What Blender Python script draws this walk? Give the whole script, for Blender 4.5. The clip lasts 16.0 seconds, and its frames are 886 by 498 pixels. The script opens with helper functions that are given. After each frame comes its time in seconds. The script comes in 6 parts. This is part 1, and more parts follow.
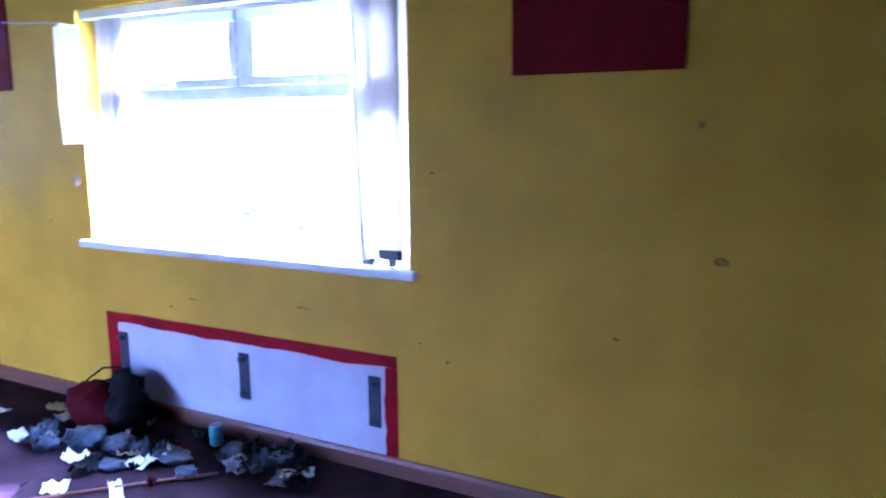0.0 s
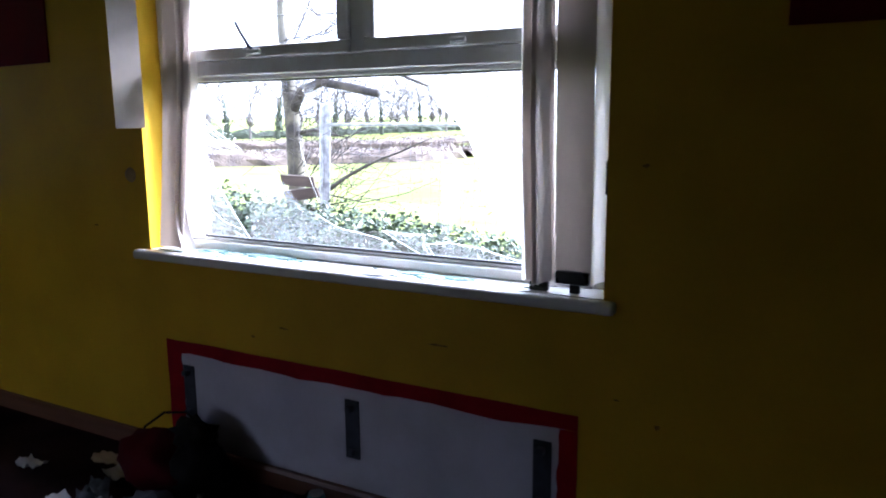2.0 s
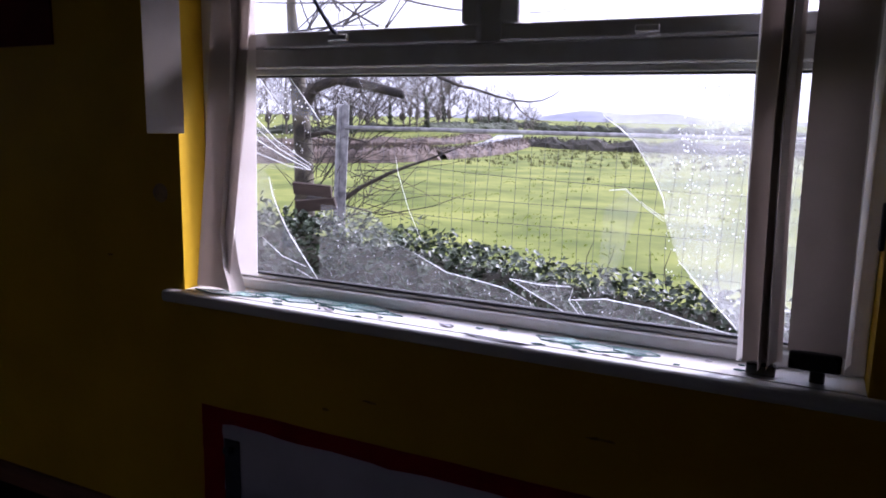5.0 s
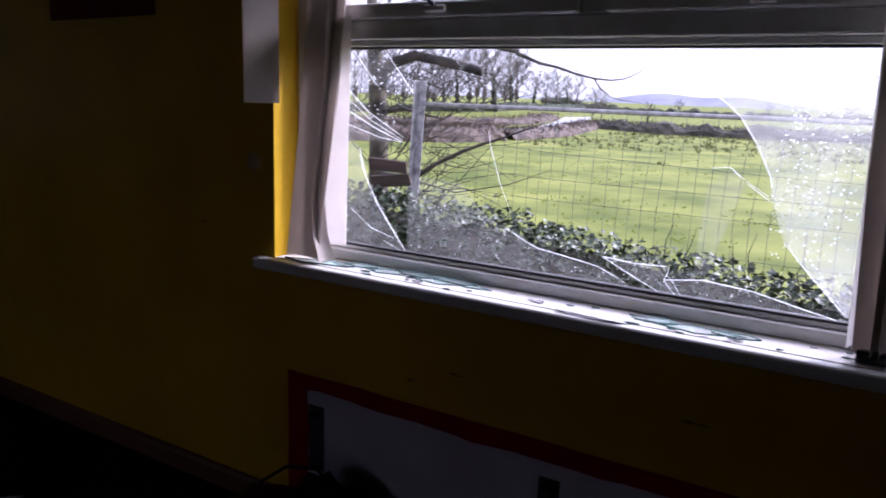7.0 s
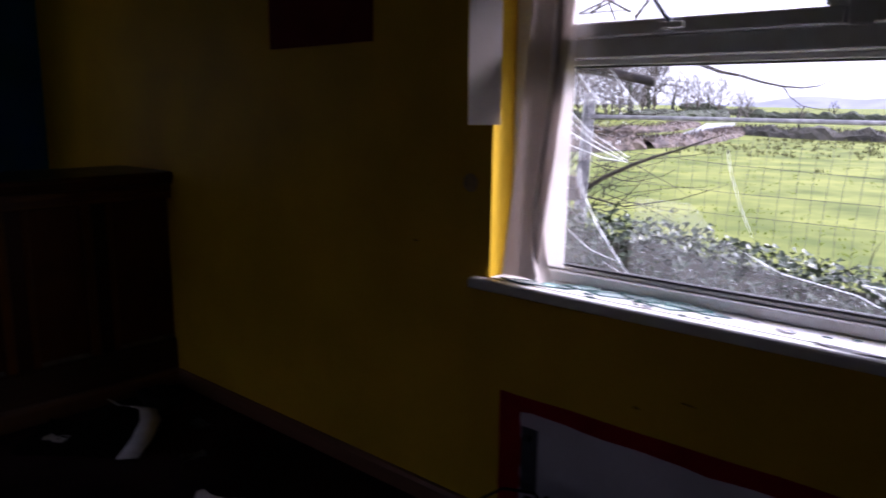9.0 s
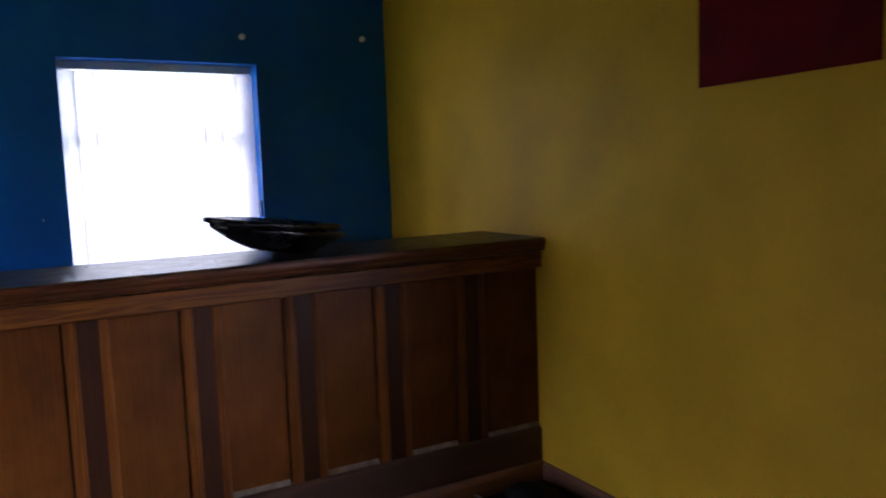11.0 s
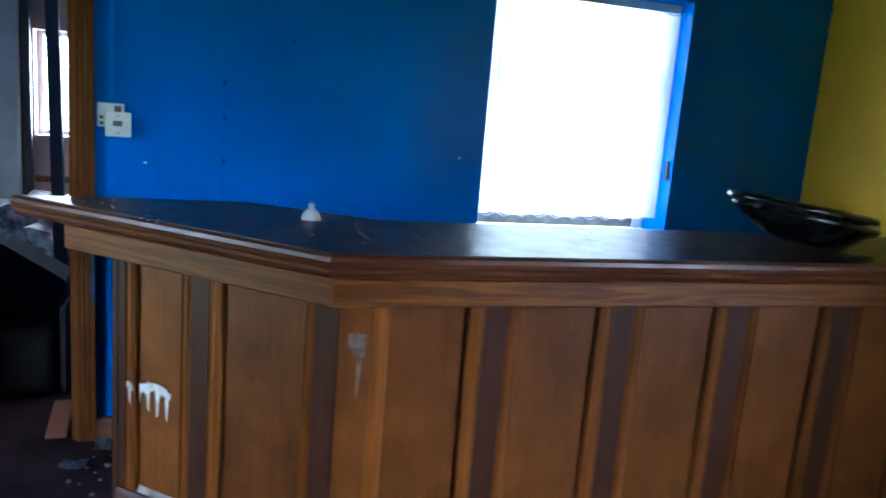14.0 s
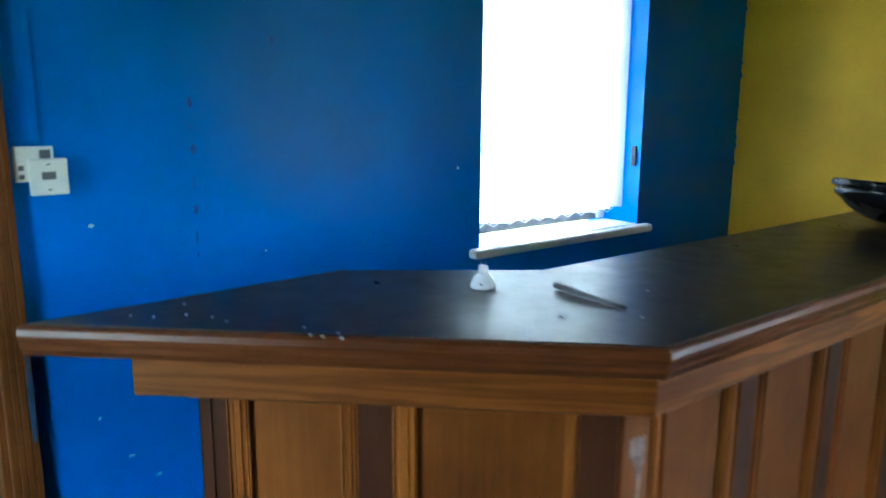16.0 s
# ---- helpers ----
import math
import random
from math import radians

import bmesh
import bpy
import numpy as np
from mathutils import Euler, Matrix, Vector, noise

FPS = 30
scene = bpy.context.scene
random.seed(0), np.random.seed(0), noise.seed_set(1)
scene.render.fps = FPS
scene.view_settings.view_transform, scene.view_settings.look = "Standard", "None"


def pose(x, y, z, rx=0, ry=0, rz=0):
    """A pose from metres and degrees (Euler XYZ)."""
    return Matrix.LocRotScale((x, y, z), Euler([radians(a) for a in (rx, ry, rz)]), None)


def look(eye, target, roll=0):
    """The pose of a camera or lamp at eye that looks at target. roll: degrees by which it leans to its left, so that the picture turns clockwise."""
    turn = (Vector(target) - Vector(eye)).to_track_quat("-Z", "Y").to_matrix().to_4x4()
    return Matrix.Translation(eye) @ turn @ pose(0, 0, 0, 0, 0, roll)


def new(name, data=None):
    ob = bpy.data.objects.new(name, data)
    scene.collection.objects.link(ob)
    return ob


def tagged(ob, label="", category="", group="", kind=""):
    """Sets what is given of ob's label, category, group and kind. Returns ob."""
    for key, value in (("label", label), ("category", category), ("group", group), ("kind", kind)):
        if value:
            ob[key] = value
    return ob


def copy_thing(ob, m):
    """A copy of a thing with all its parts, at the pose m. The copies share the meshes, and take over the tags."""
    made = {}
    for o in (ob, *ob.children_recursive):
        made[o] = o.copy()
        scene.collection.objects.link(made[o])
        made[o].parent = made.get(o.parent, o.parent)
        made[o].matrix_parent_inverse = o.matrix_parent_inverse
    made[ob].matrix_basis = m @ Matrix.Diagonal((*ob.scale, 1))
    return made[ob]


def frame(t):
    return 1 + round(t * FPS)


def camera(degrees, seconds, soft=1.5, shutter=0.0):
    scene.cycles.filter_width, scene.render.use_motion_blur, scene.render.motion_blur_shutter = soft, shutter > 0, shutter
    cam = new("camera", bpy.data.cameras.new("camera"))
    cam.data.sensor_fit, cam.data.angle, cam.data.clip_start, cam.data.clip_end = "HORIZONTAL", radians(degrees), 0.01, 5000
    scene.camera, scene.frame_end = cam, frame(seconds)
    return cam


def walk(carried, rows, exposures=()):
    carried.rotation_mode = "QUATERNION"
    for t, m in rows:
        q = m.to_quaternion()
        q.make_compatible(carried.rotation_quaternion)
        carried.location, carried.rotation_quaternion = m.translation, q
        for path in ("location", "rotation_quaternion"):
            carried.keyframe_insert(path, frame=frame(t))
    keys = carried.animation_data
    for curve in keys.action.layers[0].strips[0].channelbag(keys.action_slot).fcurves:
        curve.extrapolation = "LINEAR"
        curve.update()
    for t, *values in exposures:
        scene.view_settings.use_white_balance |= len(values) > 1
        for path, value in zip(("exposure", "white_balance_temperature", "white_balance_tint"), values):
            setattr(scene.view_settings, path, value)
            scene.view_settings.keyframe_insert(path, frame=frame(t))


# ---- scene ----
cam = camera(61.5, 16.0, soft=1.8, shutter=0.5)
PATH = [
    (0, (0.7, -2.444, 1.426), (-0.236, -0.707, 1.098), -0.5),
    (0.5, (0.506, -2.409, 1.332), (-0.51, -0.711, 1.041), 2.6),
    (1, (0.224, -2.385, 1.333), (-0.741, -0.654, 1.067), 1.7),
    (1.5, (0.031, -2.225, 1.296), (-0.917, -0.479, 1.068), 2.4),
    (2, (-0.169, -2.015, 1.376), (-1.123, -0.291, 1.034), -0.4),
    (2.5, (-0.39, -1.935, 1.306), (-1.272, -0.15, 1.115), 0.7),
    (3, (-0.572, -1.892, 1.379), (-1.413, -0.089, 1.174), -0.6),
    (3.5, (-0.714, -1.793, 1.434), (-1.568, -0.011, 1.126), -1.3),
    (4, (-0.848, -1.707, 1.428), (-1.712, 0.075, 1.146), -0.3),
    (6.3, (-0.93, -1.672, 1.38), (-1.81, 0.075, 0.964), 2.3),
    (6.5, (-0.937, -1.68, 1.379), (-1.841, 0.057, 0.974), 2.1),
    (7, (-0.98, -1.71, 1.383), (-1.988, -0.029, 0.988), 2.1),
    (7.5, (-0.996, -1.72, 1.385), (-2.051, -0.069, 0.981), 1.7),
    (8, (-1.002, -1.728, 1.391), (-2.092, -0.1, 0.988), 1.3),
    (8.5, (-1.063, -1.733, 1.39), (-2.241, -0.168, 0.983), 0.7),
    (9, (-1.216, -1.844, 1.407), (-2.508, -0.365, 1.029), 0.7),
    (9.5, (-1.387, -1.955, 1.425), (-2.774, -0.555, 1.086), -2.4),
    (10, (-1.575, -1.958, 1.38), (-3.083, -0.679, 1.08), -0.7),
    (10.2, (-1.666, -1.953, 1.382), (-3.239, -0.747, 1.115), -1.2),
    (12.3, (-2.49, -2.1, 1.384), (-4.317, -1.349, 1.073), -0.6),
    (12.5, (-2.514, -2.135, 1.366), (-4.365, -1.45, 1.039), -0.6),
    (13, (-2.613, -2.27, 1.403), (-4.516, -1.746, 1.08), -0.8),
    (13.5, (-2.784, -2.574, 1.41), (-4.639, -1.927, 1.038), 1.7),
    (14, (-2.981, -2.837, 1.409), (-4.853, -2.239, 1.04), 4.7),
    (14.5, (-3.18, -3.062, 1.408), (-5.027, -2.417, 0.995), 4.0),
    (15, (-3.328, -3.346, 1.422), (-5.045, -2.419, 0.985), 2.1),
    (15.5, (-3.554, -3.496, 1.445), (-5.191, -2.428, 1.019), 2.4),
    (16, (-3.915, -3.537, 1.456), (-5.461, -2.333, 1.059), 0.4),
]
# ---------------------------------------------------------------- light
EXPOSURES = [(0.0, 7.85, 3850, 36), (0.5, 6.6, 4000, 19), (1.0, 5.6, 4400, 14), (1.5, 4.75, 4850, 15), (2.0, 4.2, 5250, 18), (2.5, 3.65, 5350, 22), (3.0, 3.05, 5350, 26),
             (3.5, 2.6, 5550, 30), (4.2, 2.2, 5650, 34), (8.5, 2.15, 5650, 34), (9.0, 2.45, 5700, 34), (9.5, 3.05, 5800, 33), (9.8, 3.55, 6000, 33), (10.2, 4.45, 6000, 32), (12.3, 5.9, 4350, 20), (13.0, 6.2, 4350, 14), (13.5, 6.4, 4450, 10), (15.0, 6.5, 4700, 3), (16.0, 6.75, 4750, -2)]
walk(cam, [(t, look(eye, target, roll)) for t, eye, target, roll in PATH], EXPOSURES)

SUN_AZ, SUN_EL = 38.0, 34.0          # degrees; azimuth from +y towards +x
world = bpy.data.worlds.new("overcast_sky")
scene.world = world
world.use_nodes = True
wn, wl = world.node_tree.nodes, world.node_tree.links
sky = wn.new("ShaderNodeTexSky")
sky.sky_type, sky.sun_disc = "NISHITA", False
sky.sun_elevation, sky.sun_rotation = radians(SUN_EL), radians(SUN_AZ)
sky.dust_density, sky.air_density = 6.0, 1.0
grey = wn.new("ShaderNodeHueSaturation")
grey.inputs["Saturation"].default_value = 0.0
cool = wn.new("ShaderNodeMix")
cool.data_type, cool.blend_type = "RGBA", "MULTIPLY"
cool.inputs[0].default_value, cool.inputs[7].default_value = 1.0, (0.94, 0.98, 1.06, 1)
wl.new(sky.outputs[0], grey.inputs["Color"])
wl.new(grey.outputs[0], cool.inputs[6])
cloud = wn.new("ShaderNodeMix")
cloud.data_type = "RGBA"
cloud.inputs[0].default_value, cloud.inputs[7].default_value = 0.7, (2.3, 2.4, 2.5, 1)
wl.new(cool.outputs[2], cloud.inputs[6])
wl.new(cloud.outputs[2], wn["Background"].inputs[0])
wn["Background"].inputs[1].default_value = 0.15
sun = new("sun", bpy.data.lights.new("sun", "SUN"))
sun.data.energy, sun.data.angle, sun.data.color = 1.5, radians(15), (1.0, 0.96, 0.9)
sun.matrix_basis = look((math.sin(radians(SUN_AZ)) * 30, math.cos(radians(SUN_AZ)) * 30, 30 * math.tan(radians(SUN_EL))), (0, 0, 0))

for x, y, z, w, h, power, dx, dy in ((-6.36, -1.24, 1.42, 0.92, 1.05, 0.42, 1, 0), (-9.3, -3.77, 1.36, 0.56, 0.72, 1.0, 1, 0)):      # sky outside the west windows
    a = bpy.data.lights.new("window_daylight", "AREA")
    a.shape, a.size, a.size_y, a.energy, a.color = "RECTANGLE", w, h, power, (0.93, 0.97, 1.0)
    new("window_daylight", a).matrix_basis = look((x, y, z), (x + dx, y + dy, z))

# ---------------------------------------------------------------- helpers of this scene
def world_of(ob):
    m = ob.matrix_basis.copy()
    while ob.parent:
        m = ob.parent.matrix_basis @ ob.matrix_parent_inverse @ m
        ob = ob.parent
    return m


def mesh_of(name, bm, material, smooth=False):
    me = bpy.data.meshes.new(name)
    bmesh.ops.recalc_face_normals(bm, faces=bm.faces)
    bm.to_mesh(me)
    bm.free()
    for m in (material if isinstance(material, (list, tuple)) else [material]):
        me.materials.append(m)
    if smooth:
        me.polygons.foreach_set("use_smooth", [True] * len(me.polygons))
    return me


def part(name, bm, material, parent=None, label="", smooth=False):
    ob = new(name, mesh_of(name, bm, material, smooth))
    if parent:
        ob.parent = parent
        ob.matrix_parent_inverse = world_of(parent).inverted()
    if label:
        ob["label"] = label
    return ob


def thing(name, x, y, z, label, category, group="", kind=""):
    ob = new(name)
    ob.empty_display_size = 0.05
    ob.matrix_basis = pose(x, y, z)
    return tagged(ob, label, category, group, kind)


def box(bm, x0, x1, y0, y1, z0, z1, bev=0.0, seg=2):
    r = bmesh.ops.create_cube(bm, size=1, matrix=Matrix.LocRotScale(((x0 + x1) / 2, (y0 + y1) / 2, (z0 + z1) / 2), None, (abs(x1 - x0), abs(y1 - y0), abs(z1 - z0))))
    if bev:
        es = list({e for v in r["verts"] for e in v.link_edges})
        bmesh.ops.bevel(bm, geom=es, offset=bev, segments=seg, affect="EDGES", profile=0.5)
    return bm


def boxed(*a, **k):
    return box(bmesh.new(), *a, **k)


def prism(bm, pts, lift):
    """Polygon of 3D points drawn out along the vector lift."""
    lift = Vector(lift)
    a = [bm.verts.new(p) for p in pts]
    b = [bm.verts.new(Vector(p) + lift) for p in pts]
    n = len(pts)
    bm.faces.new(a)
    bm.faces.new(list(reversed(b)))
    for i in range(n):
        bm.faces.new((a[i], b[i], b[(i + 1) % n], a[(i + 1) % n]))
    return bm


def tube(bm, pts, radii, sides=6, cap=True):
    pts = [Vector(p) for p in pts]
    if not isinstance(radii, (list, tuple)):
        radii = [radii] * len(pts)
    rings = []
    for i, p in enumerate(pts):
        d = (pts[min(i + 1, len(pts) - 1)] - pts[max(i - 1, 0)]).normalized()
        a = d.cross(Vector((0, 0, 1)) if abs(d.z) < 0.9 else Vector((1, 0, 0))).normalized()
        b = d.cross(a)
        rings.append([bm.verts.new(p + (a * math.cos(k * 2 * math.pi / sides) + b * math.sin(k * 2 * math.pi / sides)) * radii[i]) for k in range(sides)])
    for r, s in zip(rings, rings[1:]):
        for k in range(sides):
            bm.faces.new((r[k], r[(k + 1) % sides], s[(k + 1) % sides], s[k]))
    if cap:
        bm.faces.new(rings[0])
        bm.faces.new(list(reversed(rings[-1])))
    return bm


def lathe(bm, profile, m=Matrix(), n=24):
    """Profile of (radius, height) turned about z and moved by m."""
    rings = []
    for r, z in profile:
        rings.append([bm.verts.new(m @ Vector((r * math.cos(k * 2 * math.pi / n), r * math.sin(k * 2 * math.pi / n), z))) for k in range(n)] if r > 1e-5 else [bm.verts.new(m @ Vector((0, 0, z)))])
    for a, b in zip(rings, rings[1:]):
        for k in range(n):
            f = [a[k % len(a)], a[(k + 1) % len(a)], b[(k + 1) % len(b)], b[k % len(b)]]
            f = list(dict.fromkeys(f))
            if len(f) > 2:
                bm.faces.new(f)
    return bm


def offset(path, o):
    """The path in the plan moved o to its left, with mitred corners."""
    out = []
    for i, p in enumerate(path):
        p = Vector(p)
        ns = []
        for a, b in ((i - 1, i), (i, i + 1)):
            if a >= 0 and b < len(path):
                d = (Vector(path[b]) - Vector(path[a])).normalized()
                ns.append(Vector((-d.y, d.x)))
        n = sum(ns, Vector((0, 0)))
        out.append(p + n * (o * len(ns) / n.length_squared) if len(ns) == 1 else p + n * (2 * o / n.length_squared))
    return out


def sweep(bm, path, profile):
    """A closed profile of (left offset, height) drawn along a path in the plan."""
    rows = []
    for o, z in profile:
        rows.append([bm.verts.new((p.x, p.y, z)) for p in offset(path, o)])
    n = len(profile)
    for i in range(n):
        a, b = rows[i], rows[(i + 1) % n]
        for k in range(len(path) - 1):
            bm.faces.new((a[k], a[k + 1], b[k + 1], b[k]))
    bm.faces.new([r[0] for r in rows])
    bm.faces.new([r[-1] for r in reversed(rows)])
    return bm


def sweep_one(bm, path, profile, k):
    """Only the k-th stretch of a sweep, cut along the mitres."""
    rows = []
    for o, z in profile:
        q = offset(path, o)
        rows.append([bm.verts.new((p.x, p.y, z)) for p in q[k:k + 2]])
    n = len(profile)
    for i in range(n):
        a, b = rows[i], rows[(i + 1) % n]
        bm.faces.new((a[0], a[1], b[1], b[0]))
    bm.faces.new([r[0] for r in rows])
    bm.faces.new([r[1] for r in reversed(rows)])
    return bm


def lump(bm, x, y, z, sx, sy, sz, rough=0.25, seed=0, sub=3, freq=3.0):
    r = bmesh.ops.create_icosphere(bm, subdivisions=sub, radius=1)
    for v in r["verts"]:
        k = 1 + rough * noise.noise(v.co * freq + Vector((seed * 7.3, seed, 0))) + rough * 0.5 * noise.noise(v.co * freq * 2.7 + Vector((0, seed * 3.1, 5)))
        c = v.co * k
        v.co = Vector((x + c.x * sx, y + c.y * sy, max(z, z + sz * 0.8 + c.z * sz)))
    return bm


# ---------------------------------------------------------------- materials
def mat(name, base, rough=0.6, var=0.15, scale=6.0, bump=0.1, fine=90.0, metal=0.0, grain="", rvar=0.12, tint=None, spec=0.5, rand=0.0, dist=0.004, coat=0.0):
    """Base colour with stains at a large scale and grain at a small one. grain: the axis along which wood runs."""
    m = bpy.data.materials.new(name)
    m.use_nodes = True
    n, l = m.node_tree.nodes, m.node_tree.links
    b = n["Principled BSDF"]
    tc, mp = n.new("ShaderNodeTexCoord"), n.new("ShaderNodeMapping")
    l.new(tc.outputs["Object"], mp.inputs[0])
    s = {"": (1, 1, 1), "x": (0.06, 1, 1), "y": (1, 0.06, 1), "z": (1, 1, 0.06)}[grain]
    mp.inputs["Scale"].default_value = s
    big, small = n.new("ShaderNodeTexNoise"), n.new("ShaderNodeTexNoise")
    for t, sc, de in ((big, scale, 6), (small, fine, 4)):
        t.inputs["Scale"].default_value, t.inputs["Detail"].default_value = sc, de
        l.new(mp.outputs[0], t.inputs["Vector"])
    mix = n.new("ShaderNodeMix")
    mix.data_type = "RGBA"
    dark = tuple(c * (1 - var) for c in base)
    light = tint or tuple(min(1, c * (1 + var)) for c in base)
    mix.inputs[6].default_value, mix.inputs[7].default_value = (*dark, 1), (*light, 1)
    r1 = n.new("ShaderNodeMapRange")
    r1.inputs[1].default_value, r1.inputs[2].default_value = 0.35, 0.65
    l.new(big.outputs[0], r1.inputs[0])
    add = n.new("ShaderNodeMath")
    add.operation = "MULTIPLY_ADD"
    add.inputs[1].default_value = 0.5 if not grain else 0.9
    l.new(small.outputs[0], add.inputs[0])
    sub = n.new("ShaderNodeMath")
    sub.operation = "SUBTRACT"
    l.new(r1.outputs[0], sub.inputs[0])
    sub.inputs[1].default_value = 0.25 if not grain else 0.45
    l.new(sub.outputs[0], add.inputs[2])
    fac = add.outputs[0]
    if rand:
        oi, ra = n.new("ShaderNodeObjectInfo"), n.new("ShaderNodeMath")
        ra.operation = "MULTIPLY_ADD"
        l.new(oi.outputs["Random"], ra.inputs[0])
        ra.inputs[1].default_value = rand
        off = n.new("ShaderNodeMath")
        off.operation = "SUBTRACT"
        l.new(fac, off.inputs[0])
        off.inputs[1].default_value = rand / 2
        l.new(off.outputs[0], ra.inputs[2])
        fac = ra.outputs[0]
    l.new(fac, mix.inputs[0])
    l.new(mix.outputs[2], b.inputs["Base Color"])
    rr = n.new("ShaderNodeMapRange")
    rr.inputs[3].default_value, rr.inputs[4].default_value = max(0.02, rough - rvar), min(1, rough + rvar)
    l.new(big.outputs[0], rr.inputs[0])
    l.new(rr.outputs[0], b.inputs["Roughness"])
    b.inputs["Metallic"].default_value = metal
    b.inputs["Specular IOR Level"].default_value = spec
    b.inputs["Coat Weight"].default_value = coat
    b.inputs["Coat Roughness"].default_value = 0.2
    if bump:
        bp = n.new("ShaderNodeBump")
        bp.inputs["Strength"].default_value, bp.inputs["Distance"].default_value = bump, dist
        l.new(small.outputs[0], bp.inputs["Height"])
        l.new(bp.outputs[0], b.inputs["Normal"])
    return m


def glass_mat(name, dirt=0.06, tone=(0.85, 0.9, 0.88), scale=14.0, lo=0.45):
    m = bpy.data.materials.new(name)
    m.use_nodes = True
    n, l = m.node_tree.nodes, m.node_tree.links
    n.remove(n["Principled BSDF"])
    tr, gl, df = n.new("ShaderNodeBsdfTransparent"), n.new("ShaderNodeBsdfGlossy"), n.new("ShaderNodeBsdfTranslucent")
    d2 = n.new("ShaderNodeBsdfDiffuse")
    gl.inputs["Roughness"].default_value = 0.04
    df.inputs[0].default_value = d2.inputs[0].default_value = (*tone, 1)
    lw, pw, fr = n.new("ShaderNodeLayerWeight"), n.new("ShaderNodeMath"), n.new("ShaderNodeMath")      # gloss that grows towards grazing
    lw.inputs[0].default_value = 0.5
    pw.operation, pw.inputs[1].default_value = "POWER", 5.0
    fr.operation, fr.inputs[1].default_value, fr.inputs[2].default_value = "MULTIPLY_ADD", 0.9, 0.03
    l.new(lw.outputs["Facing"], pw.inputs[0]), l.new(pw.outputs[0], fr.inputs[0])
    m1, m2, m3 = n.new("ShaderNodeMixShader"), n.new("ShaderNodeMixShader"), n.new("ShaderNodeMixShader")
    l.new(fr.outputs[0], m1.inputs[0]), l.new(tr.outputs[0], m1.inputs[1]), l.new(gl.outputs[0], m1.inputs[2])
    no, mr, tc = n.new("ShaderNodeTexNoise"), n.new("ShaderNodeMapRange"), n.new("ShaderNodeTexCoord")
    no.inputs["Scale"].default_value, no.inputs["Detail"].default_value = scale, 5
    mr.inputs[1].default_value, mr.inputs[2].default_value, mr.inputs[4].default_value = lo, 0.75, dirt * 2.2
    mr.inputs[3].default_value = dirt * 0.5
    l.new(tc.outputs["Object"], no.inputs["Vector"]), l.new(no.outputs[0], mr.inputs[0])
    m3.inputs[0].default_value = 0.5
    l.new(df.outputs[0], m3.inputs[1]), l.new(d2.outputs[0], m3.inputs[2])
    l.new(mr.outputs[0], m2.inputs[0]), l.new(m1.outputs[0], m2.inputs[1]), l.new(m3.outputs[0], m2.inputs[2])
    l.new(m2.outputs[0], n["Material Output"].inputs[0])
    return m


def cloth_mat(name, base, through_it=0.4, weave=400.0):
    m = mat(name, base, 0.85, 0.08, 10, 0.2, weave)
    n, l = m.node_tree.nodes, m.node_tree.links
    tl, mx = n.new("ShaderNodeBsdfTranslucent"), n.new("ShaderNodeMixShader")
    tl.inputs[0].default_value = (*base, 1)
    mx.inputs[0].default_value = through_it
    l.new(n["Principled BSDF"].outputs[0], mx.inputs[1]), l.new(tl.outputs[0], mx.inputs[2])
    l.new(mx.outputs[0], n["Material Output"].inputs[0])
    return m


